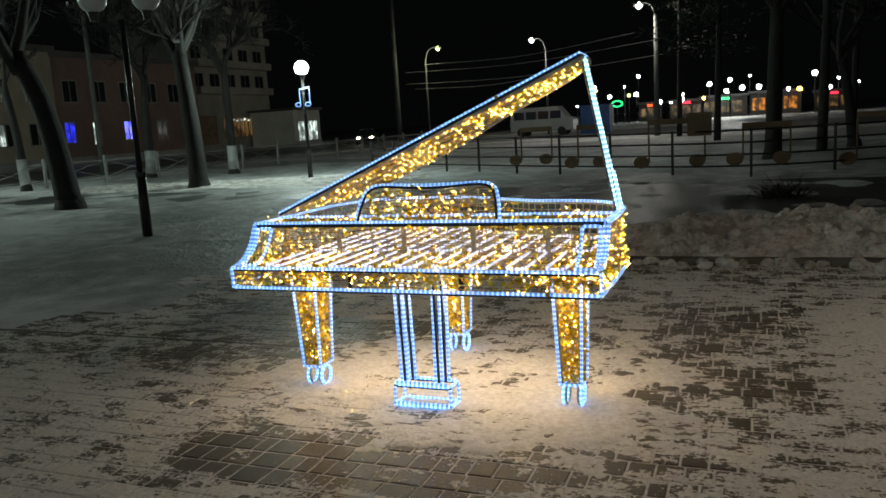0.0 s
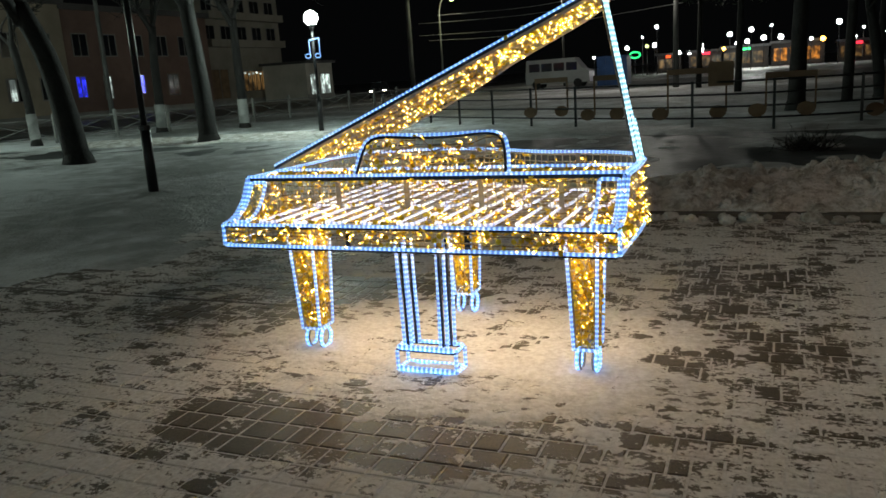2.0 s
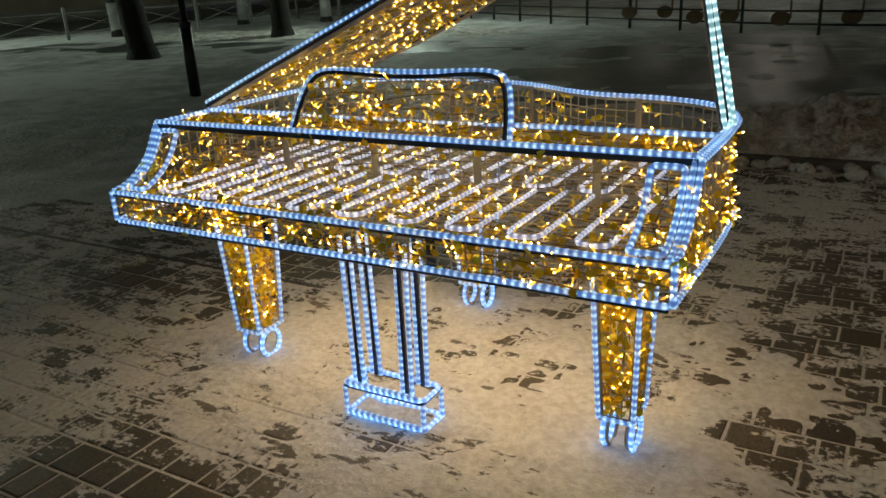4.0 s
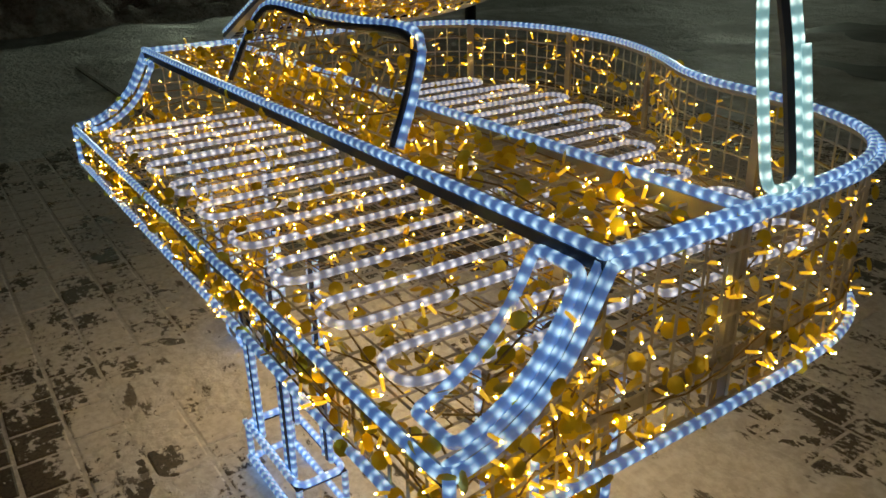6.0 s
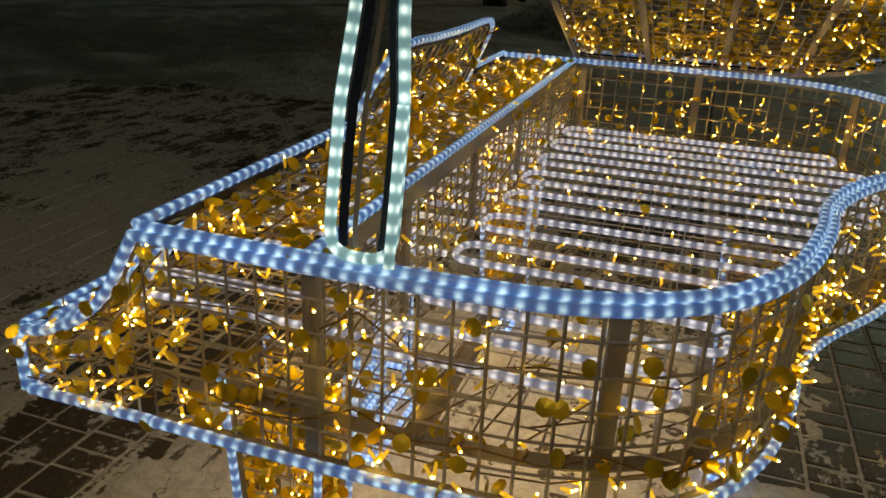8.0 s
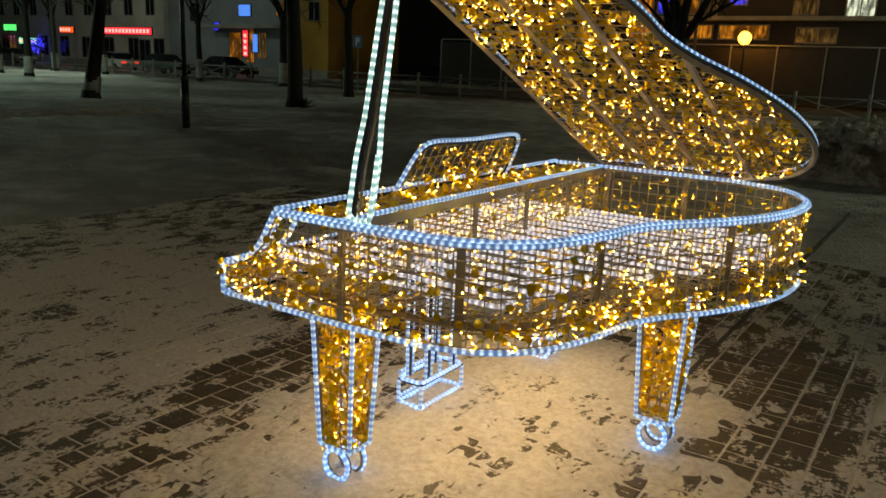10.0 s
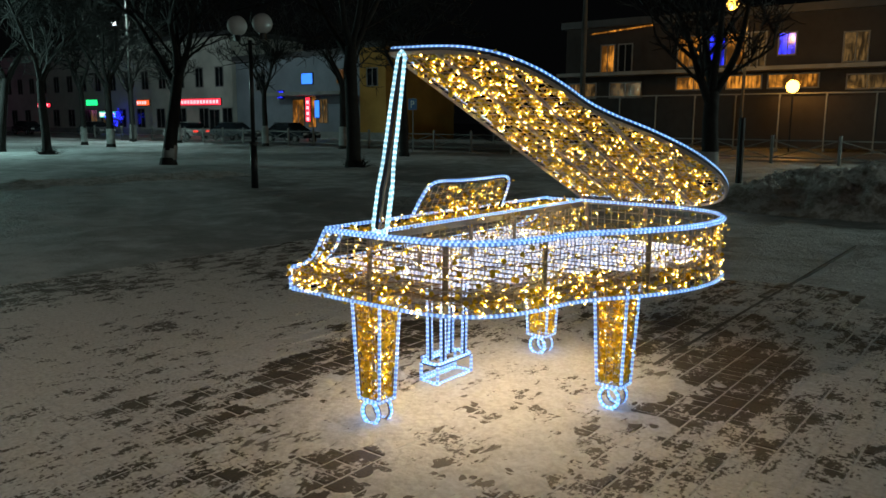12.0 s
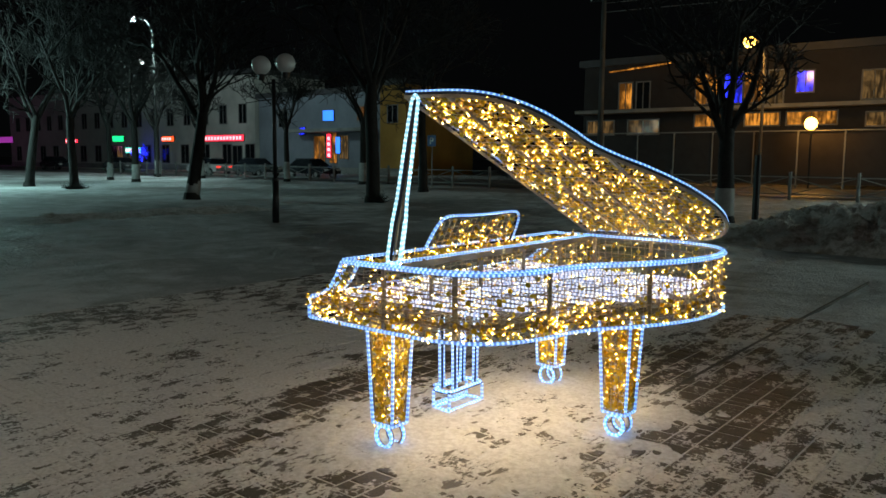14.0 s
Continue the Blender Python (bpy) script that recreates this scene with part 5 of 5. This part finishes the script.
# ---- buildings ----
def building(name, label, x, y0, y1, high, wall, windows, roof=0.5, depth=10.0):
    """A house front facing +x at the line x; windows are (y, z, wide, high, pane)."""
    ob = empty(name, label, "building", (x, y0, 0))
    part("wall", Mesh().box((-depth, 0, -0.1), (0, y1 - y0, high)), M[wall], ob)
    part("roof", Mesh().box((-depth - 0.3, -0.3, high), (0.35, y1 - y0 + 0.3, high + roof)), M["roof"], ob)
    part("plinth", Mesh().box((0, 0, -0.1), (0.08, y1 - y0, 0.6)), M["concrete"], ob)
    for wy, wz, w, h, pane in windows:
        a, b = wy - y0 - w / 2, wy - y0 + w / 2
        frame_mesh = Mesh().box((0.01, a - 0.09, wz - h / 2 - 0.09), (0.07, a, wz + h / 2 + 0.09)).box((0.01, b, wz - h / 2 - 0.09), (0.07, b + 0.09, wz + h / 2 + 0.09))
        frame_mesh.box((0.01, a, wz + h / 2), (0.07, b, wz + h / 2 + 0.09)).box((0.01, a, wz - h / 2 - 0.09), (0.10, b, wz - h / 2))
        if w > 0.7:
            frame_mesh.box((0.012, (a + b) / 2 - 0.03, wz - h / 2), (0.06, (a + b) / 2 + 0.03, wz + h / 2))
        window = part("window", frame_mesh, M["frame"], ob)
        part("pane", Mesh().box((0.004, a, wz - h / 2), (0.02, b, wz + h / 2)), M[pane], window)
    return ob


def rows(y0, y1, step, z, w, h, pane):
    return [(y, z, w, h, pane) for y in np.arange(y0, y1, step).tolist()]


building("apartment_house", "low beige town house with dark windows", -55, 34, 50.6, 9.5, "beige",
         rows(36, 50, 3.1, 2.7, 1.5, 1.7, "dark_glass") + rows(36, 50, 3.1, 6.2, 1.5, 1.8, "dark_glass") + [(45.0, 2.72, 0.6, 1.7, "lit_white")])
building("apartment_house", "faded pink town house with blue garlands in its windows", -55.3, 50.8, 69.5, 9.2, "pinkish",
         [(52.0, 2.75, 1.0, 1.7, "lit_blue"), (59.0, 2.75, 1.1, 1.6, "lit_blue"), (55.0, 2.6, 0.8, 1.9, "lit_white"), (63.5, 2.6, 1.4, 1.9, "dark_glass")] + rows(52.5, 69, 3.3, 6.3, 1.5, 1.8, "dark_glass"))
building("apartment_tower", "tall grey panel apartment block with banded balconies", -57.0, 70.2, 85.5, 27, "panel_wall",
         rows(72, 85, 2.9, 8.0, 1.7, 1.4, "dark_glass") + rows(72, 85, 2.9, 11.0, 1.7, 1.4, "dark_glass") + rows(72, 85, 2.9, 14.0, 1.7, 1.4, "dark_glass") + rows(72, 85, 2.9, 17.0, 1.7, 1.4, "dark_glass")
         + rows(76.5, 85, 1.6, 2.6, 1.45, 2.2, "lit_dim") + [(73.0, 2.4, 3.0, 3.2, "wood")])
for k in range(5):
    thing("balcony_band", bar((-56.9, 71, 6.4 + 3 * k), (-55.9, 85, 7.2 + 3 * k)), M["panel_wall"], "long grey concrete balcony front", "balcony", "balconies of the tower")
garland = empty("light_garland", "string of white bulbs over shop windows", "light decoration", (-56.6, 76.4, 3.45))
for k in range(12):
    part("bulb", ball(Mesh(), (0, k * 0.75, 0.08 * math.sin(k * 2.1)), 0.13, 5, 8), M["lit_white"], garland)
shop = building("shop", "small brightly lit shop entrance", -50.5, 80.5, 86.5, 4.2, "plaster", [(82.0, 1.6, 1.4, 2.6, "lit_white"), (84.6, 1.6, 2.2, 2.6, "lit_white")], 0.3, 6)
building("town_house", "white two-storey house with shop signs", -50, -125, -62.3, 10.5, "plaster",
         rows(-122, -63, 3.6, 6.3, 1.3, 2.0, "dark_glass") + rows(-122, -63, 4.2, 1.9, 1.6, 2.1, "dark_glass") + [(-88.0, 1.8, 1.4, 2.2, "lit_dim"), (-91.0, 1.8, 1.4, 2.2, "lit_dim"), (-65.5, 1.4, 1.7, 2.8, "dark_glass")])
building("shop_house", "grey-blue shop house with a lit entrance", -50.4, -62.1, -44.0, 7.8, "grey_wall",
         [(-52.4, 2.4, 1.6, 2.6, "lit_warm"), (-50.4, 2.6, 1.0, 3.0, "lit_warm"), (-48.9, 2.6, 1.2, 2.2, "lit_dim"), (-46.5, 5.8, 0.9, 1.2, "lit_warm"), (-58.0, 5.6, 1.4, 1.7, "dark_glass")])
thing("canopy", bar((-50.3, -54.6, 4.05), (-48.2, -44.4, 4.35)), M["concrete"], "flat concrete canopy over the entrance", "canopy")
building("ochre_house", "narrow ochre house wall", -50.2, -43.8, -40.6, 8.2, "yellow_wall", [(-42.2, 5.6, 1.2, 1.5, "dark_glass")])
for y0, y1, z0, z1, mat, label in ((-73.2, -64.2, 3.35, 4.0, "sign_red", "long red lit shop sign"), (-80.6, -78.0, 3.4, 4.0, "sign_orange", "orange lit shop sign"),
                                   (-92.6, -89.8, 3.5, 4.2, "sign_green", "green lit shop sign"), (-89.4, -85.6, 2.0, 2.7, "sign_teal", "teal lit shop sign"),
                                   (-106.0, -102.4, 3.4, 3.9, "sign_red", "red lit shop sign"), (-51.7, -50.2, 5.2, 6.2, "sign_blue", "square blue lit screen"),
                                   (-51.2, -50.6, 1.6, 3.9, "sign_red", "upright red lit sign"), (-49.9, -49.3, 2.0, 3.6, "sign_blue", "blue lit poster"),
                                   # the magenta strip is no sign: it is added for a lit plaza's glow
                                   (-133.0, -124.0, 3.6, 4.5, "plaza_pink", "long magenta strip standing in for a lit plaza's glow"), (-55.3, -54.5, 3.9, 4.6, "lit_blue", "small blue lit sign")):
    ob = empty("shop_sign", label + " on a house front", "sign", (-49.86 if y0 < -62 else -50.26, y0, z0))
    part("case", Mesh().box((-0.14, -0.06, -0.06), (-0.002, y1 - y0 + 0.06, z1 - z0 + 0.06)), M["black"], ob)
    part("face", Mesh().box((0.0, 0, 0), (0.03, y1 - y0, z1 - z0)), M[mat], ob)
    if mat in ("sign_red", "sign_orange", "sign_teal"):
        tall = z1 - z0 > y1 - y0
        long, high = (z1 - z0, y1 - y0) if tall else (y1 - y0, z1 - z0)
        for k in range(int(long / (high * 0.9))):
            a, b = 0.15 * high + k * high * 0.9, 0.65 * high + k * high * 0.9
            box = ((0.034, 0.22 * high, a), (0.05, 0.78 * high, b)) if tall else ((0.034, a, 0.22 * high), (0.05, b, 0.78 * high))
            part("letter_bar", Mesh().box(*box), M["sign_text"], ob)
glow_tree = empty("lit_bush", "small bush wrapped in blue lights", "light decoration", (-48.6, -83.6, 0))
part("stem", Mesh().tube([(0, 0, 0), (0, 0, 1.4)], 0.05, 6), M["bark"], glow_tree)
rng = random.Random(9)
blue = Mesh()
for k in range(120):
    d = Vector((rng.gauss(0, 1), rng.gauss(0, 1), rng.gauss(0, 1))).normalized() * rng.uniform(0.5, 1.15)
    ball(blue, (d.x, d.y, 2.0 + d.z), 0.09, 3, 5)
part("bulbs", blue, M["lit_blue"], glow_tree, "blue fairy lights", kind="stuff")
building("shopping_centre", "dark two-storey shopping centre with orange lit windows", -52, -23.5, 26, 8.6, "dark_wall",
         [(-20.0, 6.3, 1.0, 1.9, "lit_warm"), (-18.6, 6.3, 1.0, 1.9, "dark_glass"), (-13.8, 6.5, 1.6, 2.0, "lit_warm"), (-12.0, 6.5, 1.2, 2.0, "lit_blue"), (-10.6, 6.5, 1.3, 2.0, "lit_warm"), (-9.2, 6.4, 0.9, 2.2, "lit_dim"),
          (-7.4, 6.7, 1.0, 1.3, "lit_blue"), (-3.4, 6.3, 1.3, 1.7, "lit_dim"), (-0.4, 6.0, 1.5, 1.5, "lit_white"), (4.0, 6.3, 1.5, 1.8, "lit_warm"),
          (-22.0, 4.0, 2.2, 1.0, "lit_dim"), (-18.5, 4.0, 2.4, 1.0, "lit_dim"), (-13.4, 4.35, 2.4, 0.8, "lit_warm"), (-10.0, 4.35, 2.2, 0.8, "lit_warm"), (-6.9, 4.35, 3.0, 0.8, "lit_warm"), (-2.6, 4.2, 2.2, 0.8, "lit_dim")])
thing("awning", bar((-52, -23.5, 5.0), (-50.6, 26, 5.25)), M["concrete"], "long concrete awning over the ground floor", "awning")
thing("string_light", Mesh().tube([(-51.6, -21.2, 8.1), (-51.6, -16.4, 8.45)], 0.06, 6), M["lit_warm"], "warm light strip under the eaves", "light decoration")
hoarding = empty("hoarding", "long dark steel hoarding along the street", "fence", (-46.0, -26, 0))
for k in range(20):
    part("panel", Mesh().box((0, k * 2.5 + 0.04, 0.25), (0.05, k * 2.5 + 2.46, 3.15)), M["dark_wall"], hoarding)
    part("post", Mesh().box((-0.04, k * 2.5 - 0.04, 0), (0.09, k * 2.5 + 0.035, 3.3)), M["concrete"], hoarding)
part("top_rail", Mesh().box((-0.03, 0.04, 3.3), (0.08, 50, 3.37)), M["concrete"], hoarding)

# ---- pavers ----
paver_proto = {}


def paver_mesh(w, d):
    key = (round(w, 3), round(d, 3))
    if key not in paver_proto:
        m = Mesh()
        a, b, h, c = w / 2, d / 2, 0.004, 0.006
        m.add([(-a, -b, -0.02), (a, -b, -0.02), (a, b, -0.02), (-a, b, -0.02), (-a, -b, h - 0.003), (a, -b, h - 0.003), (a, b, h - 0.003), (-a, b, h - 0.003),
               (-a + c, -b + c, h), (a - c, -b + c, h), (a - c, b - c, h), (-a + c, b - c, h)],
              [(0, 1, 5, 4), (1, 2, 6, 5), (2, 3, 7, 6), (3, 0, 4, 7), (4, 5, 9, 8), (5, 6, 10, 9), (6, 7, 11, 10), (7, 4, 8, 11), (8, 9, 10, 11)])
        paver_proto[key] = m
    return paver_proto[key]


pavement = new("pavement")
tagged(pavement, "concrete pavers dusted with snow, with snow in the joints", "pavement", kind="structure")
thing("joint_snow", sheet(np.arange(PAVED[0], PAVED[1] + 0.1, 0.1), np.arange(PAVED[2], PAVED[3], 0.1), lambda x, y: np.full_like(x, -0.0005) - 0.02 * (x < -5.1 - 1.0 * grid_noise(x, y, 0.6, 9))), M["joint"], "packed snow in the joints of the pavement", "snow", kind="structure")


def blown_snow(x, y):
    """Thin snow lying round the feet of the sculpture, with gaps where the pavers show."""
    d = np.sqrt(((x + 1.62) / 1.40) ** 2 + ((y - 4.46) / 1.0) ** 2)
    d = np.minimum(d, np.sqrt(((x + 0.74) / 0.68) ** 2 + ((y - 4.05) / 0.60) ** 2) + 0.10)
    n = grid_noise(0.6 * x, y, 0.30, 71) * 0.34 + grid_noise(0.6 * x, y, 0.13, 72) * 0.28 + grid_noise(0.7 * x, y, 0.06, 73) * 0.22 + grid_noise(x, y, 0.03, 74) * 0.16
    return 0.004 + np.clip((n - 0.34 - 0.22 * d ** 2.6) * 0.07, -0.02, 0.012)


thing("blown_snow", sheet(np.arange(-3.6, 0.5, 0.02), np.arange(3.1, 5.75, 0.02), blown_snow), M["blown"], "thin trodden snow round the feet of the sculpture", "snow", kind="structure", smooth=True)
ROW, JOINT = 0.163, 0.012
rest, paver_data, count = Mesh(), {}, 0
rr = random.Random(11)
row = 0
y = PAVED[2]
while y < PAVED[3] - 0.1:
    x = PAVED[0] + rr.random() * 0.15
    while x < PAVED[1]:
        w = rr.choice((0.088, 0.125, 0.168, 0.168))
        cx, cy = x + w / 2, y + ROW / 2
        x += w
        if cx < -5.3 - 1.0 * float(grid_noise(cx, cy, 0.6, 9)):
            continue
        proto = paver_mesh(w - JOINT, ROW - JOINT)
        tilt = pose(cx, cy, rr.uniform(-0.0015, 0.0015), rr.gauss(0, 0.35), rr.gauss(0, 0.35), rr.gauss(0, 0.5))
        if count < 300 and -0.6 < cx < 1.2 and 3.9 < cy < 6.6:
            key = round(w, 3)
            if key not in paver_data:
                paver_data[key] = proto.data("paver", M["paver"])
            ob = new("paver", paver_data[key])
            ob.parent = pavement
            ob.matrix_basis = tilt
            count += 1
        else:
            rest.add([tilt @ Vector(p) for p in proto.v], proto.f)
    y += ROW
part("pavers", rest, M["paver"], pavement, kind="stuff")
